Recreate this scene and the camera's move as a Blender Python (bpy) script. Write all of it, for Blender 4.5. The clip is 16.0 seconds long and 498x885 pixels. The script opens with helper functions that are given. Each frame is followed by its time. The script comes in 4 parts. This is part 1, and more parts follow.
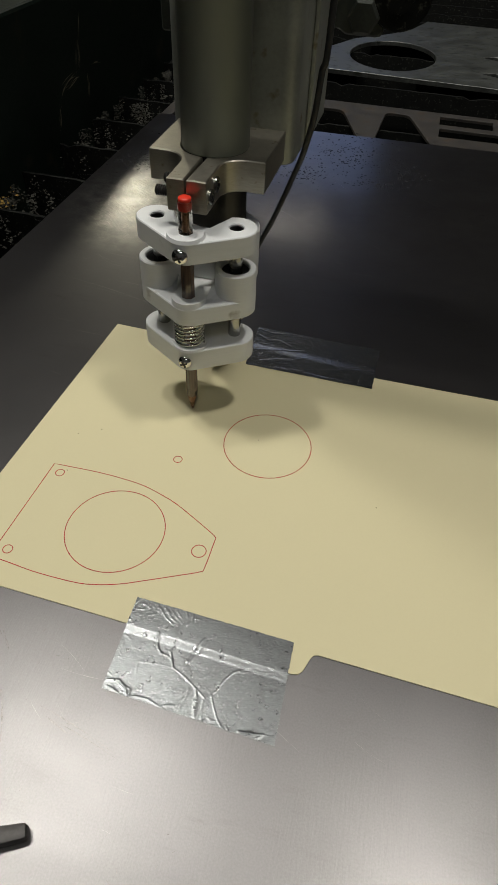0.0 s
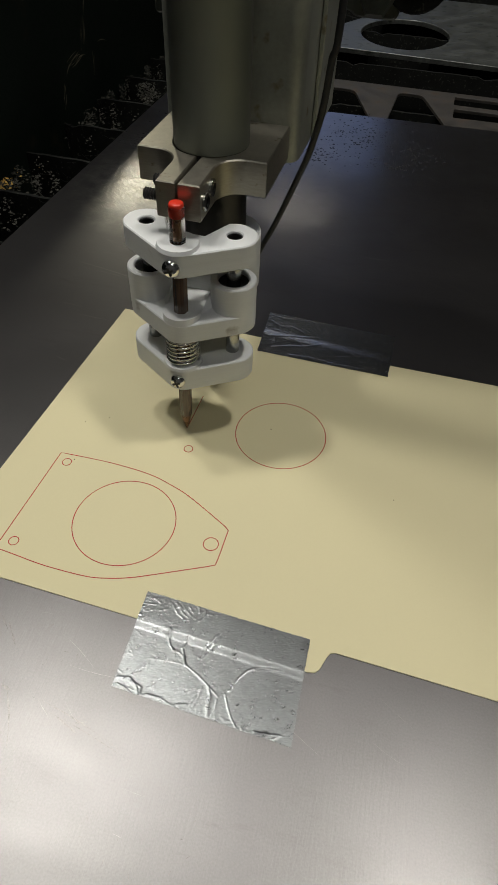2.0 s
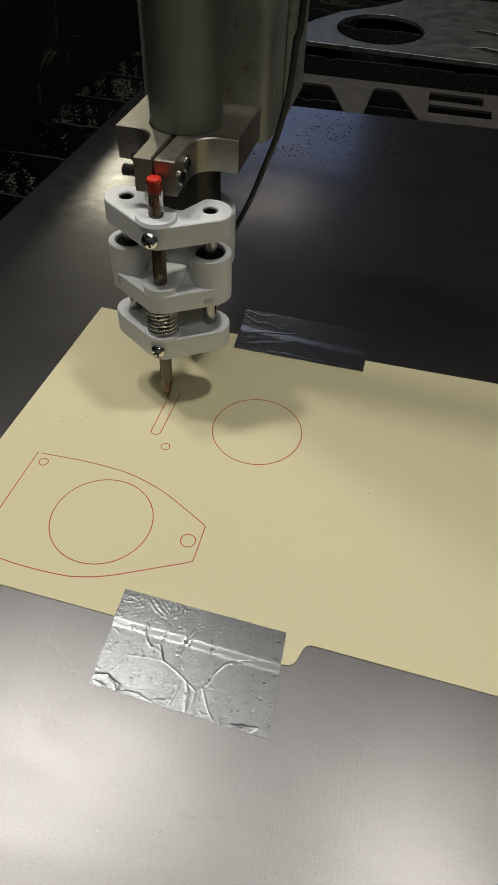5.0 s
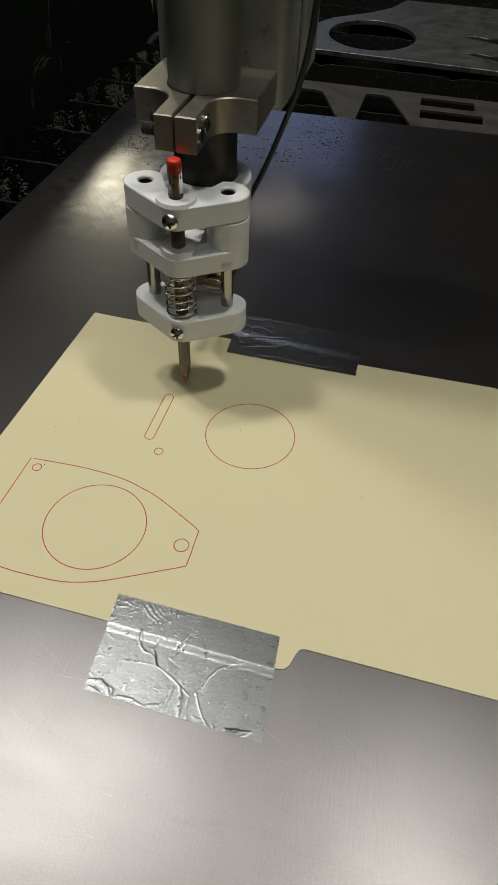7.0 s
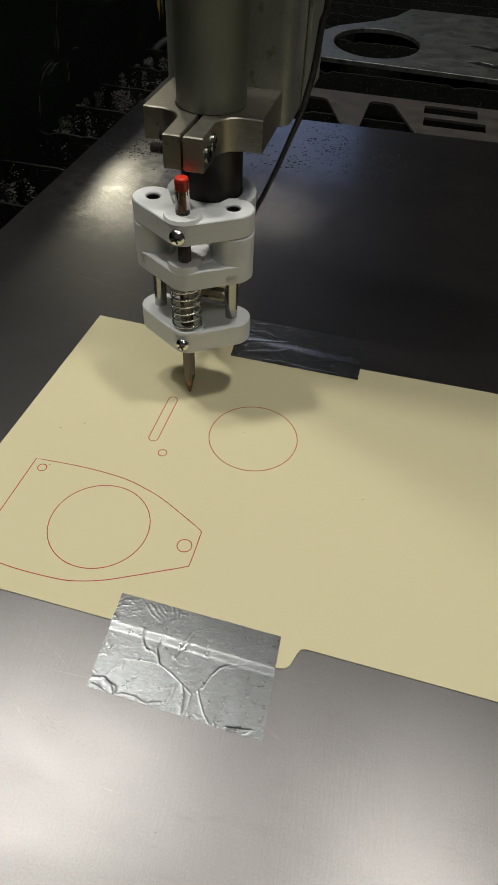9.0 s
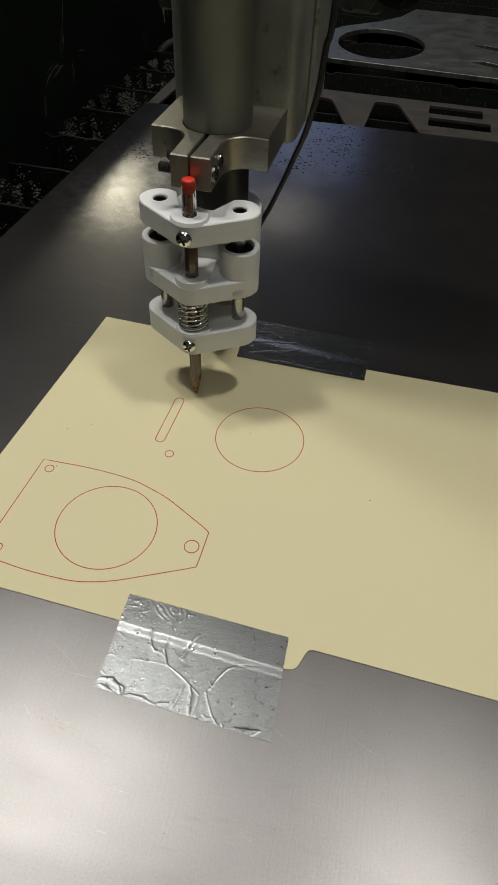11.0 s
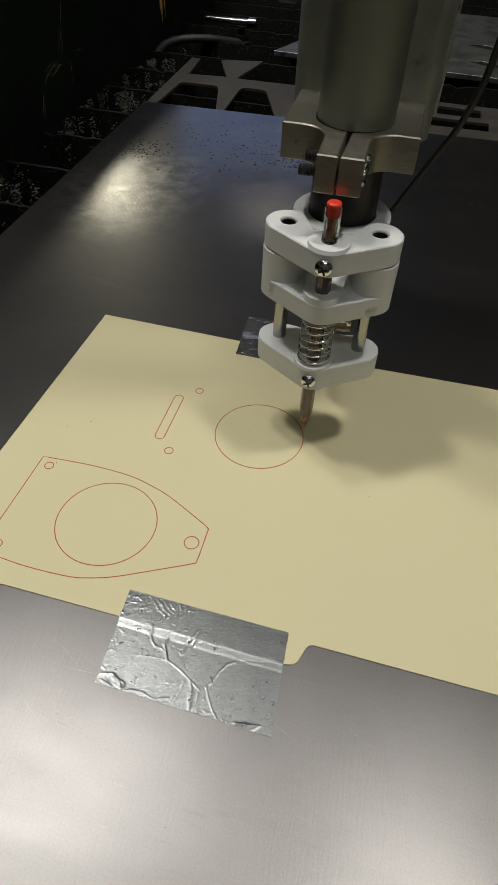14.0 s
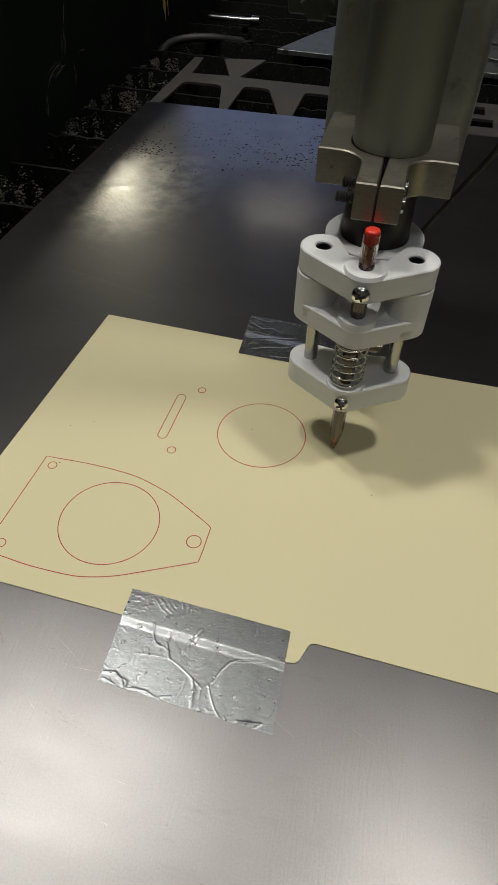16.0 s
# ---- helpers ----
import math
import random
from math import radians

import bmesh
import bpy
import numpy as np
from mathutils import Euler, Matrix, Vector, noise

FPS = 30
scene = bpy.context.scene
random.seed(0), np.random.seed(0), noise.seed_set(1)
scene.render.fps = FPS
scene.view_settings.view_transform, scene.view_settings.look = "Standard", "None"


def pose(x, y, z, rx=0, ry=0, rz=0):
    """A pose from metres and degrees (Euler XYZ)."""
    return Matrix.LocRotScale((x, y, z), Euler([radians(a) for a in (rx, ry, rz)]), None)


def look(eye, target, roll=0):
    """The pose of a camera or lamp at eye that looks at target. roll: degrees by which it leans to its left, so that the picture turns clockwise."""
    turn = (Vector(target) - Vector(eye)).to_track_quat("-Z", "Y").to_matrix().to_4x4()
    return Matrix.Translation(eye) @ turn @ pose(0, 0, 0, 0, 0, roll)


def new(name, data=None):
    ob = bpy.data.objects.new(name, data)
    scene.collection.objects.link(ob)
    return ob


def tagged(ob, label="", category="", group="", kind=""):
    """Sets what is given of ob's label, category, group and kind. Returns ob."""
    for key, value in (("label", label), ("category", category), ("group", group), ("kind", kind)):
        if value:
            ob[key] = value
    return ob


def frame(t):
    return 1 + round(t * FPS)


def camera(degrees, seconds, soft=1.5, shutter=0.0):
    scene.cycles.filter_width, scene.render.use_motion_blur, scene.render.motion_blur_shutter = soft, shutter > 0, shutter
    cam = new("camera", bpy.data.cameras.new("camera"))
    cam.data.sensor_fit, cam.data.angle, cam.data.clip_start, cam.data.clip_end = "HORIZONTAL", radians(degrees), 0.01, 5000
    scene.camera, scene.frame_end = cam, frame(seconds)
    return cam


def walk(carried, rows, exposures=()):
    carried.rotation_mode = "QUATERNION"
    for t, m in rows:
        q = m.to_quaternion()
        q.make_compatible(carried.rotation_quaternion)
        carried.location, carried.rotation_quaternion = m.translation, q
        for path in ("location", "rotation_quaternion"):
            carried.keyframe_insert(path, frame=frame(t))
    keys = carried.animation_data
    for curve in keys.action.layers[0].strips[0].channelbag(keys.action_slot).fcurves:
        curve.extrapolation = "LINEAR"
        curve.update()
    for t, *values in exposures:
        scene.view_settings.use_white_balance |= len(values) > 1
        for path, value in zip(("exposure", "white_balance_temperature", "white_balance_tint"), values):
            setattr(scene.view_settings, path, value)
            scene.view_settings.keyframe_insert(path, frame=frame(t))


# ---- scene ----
cam = camera(44.06, 16.0, soft=1.0)
PATH = [
    (0, (0.00046, -0.27072, 0.29303), (-0.00589, 0.00677, 0.00500), 2.48),
    (0.5, (0.00100, -0.26710, 0.28985), (-0.00448, 0.00791, -0.00057), 2.51),
    (1, (-0.00367, -0.26891, 0.29028), (-0.01034, 0.00513, -0.00101), 2.56),
    (1.5, (-0.00340, -0.26702, 0.28832), (-0.01086, 0.00609, -0.00384), 2.37),
    (2, (-0.00589, -0.26171, 0.28443), (-0.01368, 0.00990, -0.00911), 2.51),
    (2.5, (-0.00566, -0.26004, 0.28088), (-0.01182, 0.00963, -0.01448), 2.80),
    (3, (-0.00103, -0.26002, 0.28074), (-0.00537, 0.00849, -0.01571), 2.71),
    (3.5, (-0.00042, -0.26048, 0.28259), (-0.00331, 0.00830, -0.01363), 2.33),
    (4, (0.00039, -0.26245, 0.28478), (-0.00122, 0.00661, -0.01120), 2.39),
    (6.5, (0.00109, -0.26311, 0.28804), (0.00387, 0.00836, -0.00573), 3.06),
    (7, (0.00236, -0.26338, 0.28825), (0.00570, 0.00838, -0.00524), 2.92),
    (7.5, (0.00237, -0.26495, 0.28725), (0.00543, 0.00666, -0.00638), 3.10),
    (8, (0.00219, -0.26690, 0.28672), (0.00645, 0.00512, -0.00652), 3.52),
    (8.5, (0.00089, -0.26768, 0.28909), (0.00409, 0.00612, -0.00249), 3.39),
    (9, (0.00125, -0.26717, 0.29052), (0.00373, 0.00661, -0.00110), 3.31),
    (11.5, (-0.00120, -0.26753, 0.29045), (-0.00197, 0.00670, -0.00074), 2.73),
    (12, (-0.00205, -0.26798, 0.29048), (-0.00301, 0.00630, -0.00067), 2.76),
    (12.5, (-0.00120, -0.26815, 0.29097), (-0.00169, 0.00616, -0.00015), 2.68),
    (13, (-0.00017, -0.26808, 0.28994), (-0.00130, 0.00595, -0.00144), 2.56),
    (13.5, (-0.00108, -0.26883, 0.29074), (-0.00066, 0.00472, -0.00110), 2.79),
    (14, (-0.00078, -0.26952, 0.28923), (-0.00012, 0.00491, -0.00179), 2.83),
    (14.5, (0.00056, -0.26960, 0.29033), (-0.00081, 0.00392, -0.00154), 2.56),
    (15, (0.00034, -0.26972, 0.29052), (-0.00006, 0.00375, -0.00140), 2.67),
    (15.5, (0.00030, -0.26984, 0.29099), (-0.00066, 0.00338, -0.00115), 2.52),
    (16, (0.00181, -0.26978, 0.28994), (-0.00164, 0.00389, -0.00177), 1.97),
]
walk(cam, [(t, look(eye, target, roll)) for t, eye, target, roll in PATH])

# ---- light: workshop ceiling lamps, an added rear fill and a window far behind the machine ----
TURN = -12.0
MACHINE = pose(0, 0, 0, 0, 0, TURN)
world = bpy.data.worlds.new("workshop_air")
scene.world = world
world.use_nodes = True
sky = world.node_tree.nodes.new("ShaderNodeTexSky")
sky.sky_type, sky.sun_disc = "NISHITA", False
sky.sun_elevation, sky.sun_rotation = radians(35), radians(20)
world.node_tree.links.new(sky.outputs[0], world.node_tree.nodes["Background"].inputs[0])
world.node_tree.nodes["Background"].inputs[1].default_value = 0.1
scene.view_settings.exposure = 0.0


def area(name, m, sx, sy, watts, colour):
    data = bpy.data.lights.new(name, "AREA")
    data.shape, data.size, data.size_y, data.energy, data.color = "RECTANGLE", sx, sy, watts, colour
    ob = new(name, data)
    ob.matrix_world = m
    return ob


CEILING = 2.5
LAMPS = [((-0.95, 0.33), 0.20, 0.20, 23.5, (1.0, 0.975, 0.915)),
         ((0.66, 0.06), 0.22, 0.20, 21.5, (1.0, 0.97, 0.91)),
         ((-0.50, 0.45), 0.16, 0.16, 15, (1.0, 0.98, 0.925)),
         # unseen fill added behind the camera for the tool's front faces
         ((0.3, -1.5), 1.2, 0.22, 7, (0.97, 0.98, 1.0))]
for (x, y), sx, sy, watts, colour in LAMPS:
    area("ceiling_or_fill_beam", pose(x, y, CEILING - 0.06), sx, sy, watts, colour)
area("pendant_beam", look((-0.97, 3.6, 1.46), (-0.15, 0.35, 0)), 0.24, 0.24, 4.0, (1.0, 0.95, 0.74))

# ---- materials ----


def mat(name, colour, rough=0.5, metal=0.0, vary=0.15, scale=40.0, fine=400.0, bump=0.15, stretch=(1, 1, 1),
        rough_vary=0.1, stain=None, stain_at=0.62, stain_scale=12.0, coat=0.0):
    m = bpy.data.materials.new(name)
    m.use_nodes = True
    nt = m.node_tree
    n, link = nt.nodes, nt.links.new
    bsdf = n["Principled BSDF"]
    geo = n.new("ShaderNodeTexCoord")
    mp = n.new("ShaderNodeMapping")
    mp.inputs["Scale"].default_value = stretch
    link(geo.outputs["Object"], mp.inputs[0])
    big = n.new("ShaderNodeTexNoise")
    big.inputs["Scale"].default_value, big.inputs["Detail"].default_value = scale, 6
    small = n.new("ShaderNodeTexNoise")
    small.inputs["Scale"].default_value, small.inputs["Detail"].default_value = fine, 3
    link(mp.outputs[0], big.inputs[0])
    link(mp.outputs[0], small.inputs[0])
    mix = n.new("ShaderNodeMix")
    mix.data_type = "RGBA"
    lo = [c * (1 - vary) for c in colour]
    hi = [min(1, c * (1 + vary)) for c in colour]
    mix.inputs[6].default_value, mix.inputs[7].default_value = (*lo, 1), (*hi, 1)
    avg = n.new("ShaderNodeMath")
    avg.operation = "MULTIPLY_ADD"
    avg.inputs[1].default_value, avg.inputs[2].default_value = 0.35, 0.0
    link(small.outputs[0], avg.inputs[0])
    add = n.new("ShaderNodeMath")
    add.operation = "MULTIPLY_ADD"
    add.inputs[1].default_value = 0.65
    link(big.outputs[0], add.inputs[0])
    link(avg.outputs[0], add.inputs[2])
    spread = n.new("ShaderNodeMapRange")
    spread.inputs[1].default_value, spread.inputs[2].default_value = 0.32, 0.68
    link(add.outputs[0], spread.inputs[0])
    link(spread.outputs[0], mix.inputs[0])
    out = mix.outputs[2]
    if stain:
        st = n.new("ShaderNodeTexNoise")
        st.inputs["Scale"].default_value, st.inputs["Detail"].default_value = stain_scale, 8
        link(geo.outputs["Object"], st.inputs[0])
        cut = n.new("ShaderNodeMapRange")
        cut.inputs[1].default_value, cut.inputs[2].default_value = stain_at, stain_at + 0.12
        link(st.outputs[0], cut.inputs[0])
        mix2 = n.new("ShaderNodeMix")
        mix2.data_type = "RGBA"
        link(cut.outputs[0], mix2.inputs[0])
        link(out, mix2.inputs[6])
        mix2.inputs[7].default_value = (*stain, 1)
        out = mix2.outputs[2]
    link(out, bsdf.inputs["Base Color"])
    rr = n.new("ShaderNodeMapRange")
    rr.inputs[3].default_value, rr.inputs[4].default_value = max(0.02, rough - rough_vary), min(1, rough + rough_vary)
    link(spread.outputs[0], rr.inputs[0])
    link(rr.outputs[0], bsdf.inputs["Roughness"])
    bsdf.inputs["Metallic"].default_value = metal
    bsdf.inputs["Coat Weight"].default_value = coat
    if bump:
        bp = n.new("ShaderNodeBump")
        bp.inputs["Strength"].default_value, bp.inputs["Distance"].default_value = bump, 0.0004
        link(add.outputs[0], bp.inputs["Height"])
        link(bp.outputs[0], bsdf.inputs["Normal"])
    return m


def rolled_steel():
    """Rolled plate: hazy, its far sheen put in as smoother brighter metal, streaks along the rolling, smudges and a
    ground patch of curved scratches.
    """
    m = mat("mill_steel", (0.142, 0.136, 0.134), 0.38, 1.0, 0.16, 9, 1100, 0.0, (1, 1, 1), 0.05)
    nt = m.node_tree
    n, link = nt.nodes, nt.links.new
    base, out = n["Principled BSDF"], n["Material Output"]
    co = n.new("ShaderNodeTexCoord")

    def node(kind, **values):
        q = n.new(kind)
        for key, value in values.items():
            q.inputs[key.replace("_", " ")].default_value = value
        return q

    def spread(source, lo, hi, to_lo, to_hi):
        q = n.new("ShaderNodeMapRange")
        for i, value in enumerate((lo, hi, to_lo, to_hi)):
            q.inputs[i + 1].default_value = value
        link(source, q.inputs[0])
        return q.outputs[0]

    def times(a, b):
        q = n.new("ShaderNodeMath")
        q.operation = "MULTIPLY"
        link(a, q.inputs[0])
        link(b, q.inputs[1])
        return q.outputs[0]

    # streaks along the rolling direction
    roll = node("ShaderNodeMapping", Scale=(1.0, 0.10, 1.0), Rotation=(0, 0, radians(3)))
    link(co.outputs["Object"], roll.inputs[0])
    streak = node("ShaderNodeTexNoise", Scale=900, Detail=4)
    link(roll.outputs[0], streak.inputs[0])
    # far zone's sheen put in as smoother, brighter metal, worn in soft patches
    far_sheen = node("ShaderNodeBsdfPrincipled", Metallic=1.0, Base_Color=(0.36, 0.35, 0.345, 1))
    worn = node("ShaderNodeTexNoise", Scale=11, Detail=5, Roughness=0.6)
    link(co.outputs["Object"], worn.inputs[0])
    link(spread(worn.outputs[0], 0.35, 0.68, 0.09, 0.19), far_sheen.inputs["Roughness"])
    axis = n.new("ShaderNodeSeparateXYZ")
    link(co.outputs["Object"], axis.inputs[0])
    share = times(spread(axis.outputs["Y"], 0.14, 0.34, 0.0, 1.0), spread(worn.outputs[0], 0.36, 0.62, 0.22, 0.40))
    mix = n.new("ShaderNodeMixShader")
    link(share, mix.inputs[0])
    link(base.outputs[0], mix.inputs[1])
    link(far_sheen.outputs[0], mix.inputs[2])
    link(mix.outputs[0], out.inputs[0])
    # ground patch: arcs swept by a hand grinder, broken up and fading outwards
    off = n.new("ShaderNodeMapping")
    off.vector_type = "TEXTURE"
    off.inputs["Location"].default_value = (-0.205, 0.330, 0)
    off.inputs["Scale"].default_value = (0.085, 0.125, 1)
    link(co.outputs["Object"], off.inputs[0])
    dist = n.new("ShaderNodeVectorMath")
    dist.operation = "LENGTH"
    link(off.outputs[0], dist.inputs[0])
    patch = spread(dist.outputs["Value"], 0.25, 1.0, 1.0, 0.0)
    blot = node("ShaderNodeTexNoise", Scale=55, Detail=5, Roughness=0.65)
    link(co.outputs["Object"], blot.inputs[0])
    broken = times(patch, spread(blot.outputs[0], 0.40, 0.60, 0.15, 1.0))
    relief = None
    for place, scale, warp in (((0.33, -0.17, 0), 70, 9.0), ((0.12, -0.50, 0), 95, 12.0)):
        shift = node("ShaderNodeMapping", Location=place)
        link(co.outputs["Object"], shift.inputs[0])
        wave = node("ShaderNodeTexWave", Scale=scale, Distortion=warp, Detail=5, Detail_Scale=1.1)
        wave.wave_type, wave.rings_direction = "RINGS", "Z"
        link(shift.outputs[0], wave.inputs[0])
        if relief is None:
            relief = wave.outputs["Fac"]
        else:
            relief = times(relief, wave.outputs["Fac"])
    grain = n.new("ShaderNodeBump")
    grain.inputs["Strength"].default_value, grain.inputs["Distance"].default_value = 0.32, 0.0002
    link(streak.outputs[0], grain.inputs["Height"])
    arcs = n.new("ShaderNodeBump")
    arcs.inputs["Strength"].default_value, arcs.inputs["Distance"].default_value = 0.40, 0.0003
    link(times(relief, broken), arcs.inputs["Height"])
    link(grain.outputs[0], arcs.inputs["Normal"])
    for shader in (base, far_sheen):
        link(arcs.outputs[0], shader.inputs["Normal"])
    # ground metal, coloured brighter for the glint, then brown handling smudges drawn along one way
    bright = n.new("ShaderNodeMix")
    bright.data_type = "RGBA"
    link(broken, bright.inputs[0])
    link(base.inputs["Base Color"].links[0].from_socket, bright.inputs[6])
    bright.inputs[7].default_value = (0.44, 0.43, 0.38, 1)
    wiped = node("ShaderNodeMapping", Scale=(0.35, 1.5, 1.0), Rotation=(0, 0, radians(24)))
    link(co.outputs["Object"], wiped.inputs[0])
    smudge = node("ShaderNodeTexNoise", Scale=46, Detail=9, Roughness=0.76)
    link(wiped.outputs[0], smudge.inputs[0])
    dirt = n.new("ShaderNodeMix")
    dirt.data_type = "RGBA"
    link(spread(smudge.outputs[0], 0.57, 0.76, 0.0, 0.42), dirt.inputs[0])
    link(bright.outputs[2], dirt.inputs[6])
    dirt.inputs[7].default_value = (0.085, 0.078, 0.072, 1)
    link(dirt.outputs[2], base.inputs["Base Color"])
    link(spread(smudge.outputs[0], 0.30, 0.70, 0.345, 0.395), base.inputs["Roughness"])
    return m


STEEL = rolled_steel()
STEEL_DARK = mat("cut_steel_edge", (0.10, 0.095, 0.09), 0.6, 0.8, 0.3, 60, 500, 0.4)
SKELETON = mat("weathered_steel", (0.135, 0.142, 0.13), 0.42, 0.75, 0.4, 30, 300, 0.6, stain=(0.055, 0.06, 0.052), stain_at=0.56, stain_scale=60)
RUSTY = mat("rusty_skeleton_steel", (0.036, 0.032, 0.027), 0.62, 0.2, 0.45, 45, 400, 0.6, stain=(0.05, 0.033, 0.022), stain_at=0.57, stain_scale=45)
PAPER = mat("gasket_paper", (0.605, 0.548, 0.335), 0.75, 0.0, 0.02, 8, 900, 0.05, rough_vary=0.05)
INK = mat("red_ink", (0.36, 0.024, 0.014), 0.6, 0.0, 0.25, 300, 900, 0)


def foil_skin(name, colour, rough, strength):
    """Thin foil: fine parallel wrinkles across its grain, a few broader dents and a bright metal face."""
    m = mat(name, colour, rough, 1.0, 0.08, 300, 2000, 0, rough_vary=0.04)
    n, link = m.node_tree.nodes, m.node_tree.links.new
    co = n.new("ShaderNodeTexCoord")
    grain = n.new("ShaderNodeMapping")
    grain.inputs["Rotation"].default_value = (0, 0, radians(24))
    grain.inputs["Scale"].default_value = (0.45, 1.0, 1.0)
    link(co.outputs["Object"], grain.inputs[0])
    fine = n.new("ShaderNodeTexNoise")
    fine.inputs["Scale"].default_value, fine.inputs["Detail"].default_value, fine.inputs["Distortion"].default_value = 1500, 4, 0.0
    link(grain.outputs[0], fine.inputs[0])
    broad = n.new("ShaderNodeTexNoise")
    broad.inputs["Scale"].default_value, broad.inputs["Detail"].default_value, broad.inputs["Distortion"].default_value = 130, 2, 0.8
    link(co.outputs["Object"], broad.inputs[0])
    first, second = n.new("ShaderNodeBump"), n.new("ShaderNodeBump")
    first.inputs["Strength"].default_value, first.inputs["Distance"].default_value = 0.10, 0.00035
    second.inputs["Strength"].default_value, second.inputs["Distance"].default_value = strength, 0.00016
    link(broad.outputs[0], first.inputs["Height"])
    link(fine.outputs[0], second.inputs["Height"])
    link(first.outputs[0], second.inputs["Normal"])
    link(second.outputs[0], n["Principled BSDF"].inputs["Normal"])
    return m


# One foil in two colours: the near copy is darkened against lamp glare.
FOIL_DIMMED = foil_skin("dimmed_aluminium_foil", (0.155, 0.161, 0.162), 0.30, 0.6)
FOIL_FAR = foil_skin("far_aluminium_foil", (0.54, 0.55, 0.53), 0.24, 0.45)
PLASTIC = mat("white_printed_plastic", (0.64, 0.65, 0.64), 0.40, 0.0, 0.05, 60, 800, 0.34, (0.12, 0.12, 3.5), stain=(0.38, 0.36, 0.33), stain_at=0.665, stain_scale=95)
ALU = mat("machined_aluminium", (0.40, 0.375, 0.31), 0.40, 1.0, 0.12, 260, 1500, 0.10, (1, 1, 5), rough_vary=0.04, stain=(0.17, 0.135, 0.08), stain_at=0.655, stain_scale=170)
TUBE = mat("dull_steel_tube", (0.17, 0.182, 0.158), 0.56, 0.7, 0.10, 25, 500, 0.06, (1, 1, 0.2), stain=(0.2, 0.19, 0.15), stain_at=0.7, stain_scale=30)
COLUMN = mat("zinc_coated_steel", (0.33, 0.34, 0.295), 0.46, 0.75, 0.18, 35, 400, 0.2, stain=(0.16, 0.12, 0.06), stain_at=0.635, stain_scale=85)
NOZZLE = mat("black_anodised_metal", (0.045, 0.043, 0.04), 0.42, 0.6, 0.2, 80, 500, 0.1)
ROD = mat("polished_rod", (0.36, 0.36, 0.345), 0.20, 1.0, 0.06, 200, 900, 0.02, rough_vary=0.04)
CHROME = mat("chromed_screw", (0.75, 0.75, 0.74), 0.12, 1.0, 0.06, 200, 900, 0.02, rough_vary=0.04)
RUBBER = mat("black_rubber", (0.011, 0.011, 0.011), 0.6, 0.0, 0.2, 80, 600, 0.1)
BRASS = mat("brass_strip", (0.50, 0.44, 0.31), 0.35, 1.0, 0.15, 100, 600, 0.1)
REDCAP = mat("red_plastic", (0.62, 0.035, 0.015), 0.35, 0.0, 0.08, 100, 600, 0.02)
BARREL = mat("smoked_pen_barrel", (0.075, 0.046, 0.030), 0.09, 0.0, 0.5, 260, 900, 0, (1, 1, 0.04), coat=0.6)
TIP = mat("bronze_pen_tip", (0.20, 0.105, 0.05), 0.3, 0.5, 0.15, 200, 800, 0)
GREEN = mat("dark_green_paint", (0.0035, 0.0068, 0.0045), 0.6, 0.0, 0.4, 10, 200, 0.25, stain=(0.018, 0.015, 0.009), stain_at=0.64, stain_scale=18)
BLACK = mat("sooty_black_steel", (0.0055, 0.006, 0.005), 0.8, 0.0, 0.5, 60, 700, 0.9, stain=(0.045, 0.047, 0.037), stain_at=0.60, stain_scale=260)
GRIT = mat("garnet_grit", (0.020, 0.020, 0.016), 0.95, 0.0, 0.7, 90, 900, 1.0, stain=(0.06, 0.062, 0.05), stain_at=0.60, stain_scale=120)
for m in (GREEN, BLACK, GRIT):
    m.node_tree.nodes["Principled BSDF"].inputs["Specular IOR Level"].default_value = 0.15
CARRIAGE = mat("greasy_cast_iron", (0.032, 0.036, 0.029), 0.5, 0.3, 0.4, 60, 500, 0.6, stain=(0.08, 0.075, 0.055), stain_at=0.60, stain_scale=110)
CONCRETE = mat("grey_concrete", (0.16, 0.155, 0.15), 0.85, 0.0, 0.25, 3, 60, 0.3)
WALLPAINT = mat("grey_wall_paint", (0.12, 0.12, 0.115), 0.8, 0.0, 0.15, 2, 50, 0.1)
CEILPAINT = mat("dark_roof_sheet", (0.08, 0.08, 0.08), 0.8, 0.0, 0.2, 2, 50, 0.1)


def glow(name, colour, strength):
    m = bpy.data.materials.new(name)
    m.use_nodes = True
    b = m.node_tree.nodes["Principled BSDF"]
    b.inputs["Base Color"].default_value = (0.8, 0.8, 0.8, 1)
    b.inputs["Emission Color"].default_value = (*colour, 1)
    b.inputs["Emission Strength"].default_value = strength
    return m


CLEAR = bpy.data.materials.new("clear_plastic")
CLEAR.use_nodes = True
for key, value in (("Base Color", (0.80, 0.78, 0.74, 1)), ("Roughness", 0.06), ("Transmission Weight", 1.0), ("IOR", 1.46)):
    CLEAR.node_tree.nodes["Principled BSDF"].inputs[key].default_value = value
DIFFUSER = glow("lamp_diffuser", (1.0, 0.96, 0.9), 3.0)
TUBEGLOW = glow("tube_lamp_glass", (1.0, 0.95, 0.82), 7.0)
SKYGLASS = glow("daylight_window_glass", (0.32, 0.48, 1.0), 0.65)

# ---- mesh helpers ----


def part(name, bm, material, parent=None, label="", smooth=None):
    me = bpy.data.meshes.new(name)
    bm.normal_update()
    bm.to_mesh(me)
    bm.free()
    me.materials.append(material)
    ob = new(name, me)
    if parent:
        ob.parent = parent
    if label:
        ob["label"] = label
    if smooth is not None:
        for p in me.polygons:
            p.use_smooth = True
        me.set_sharp_from_angle(angle=radians(smooth))
    return ob


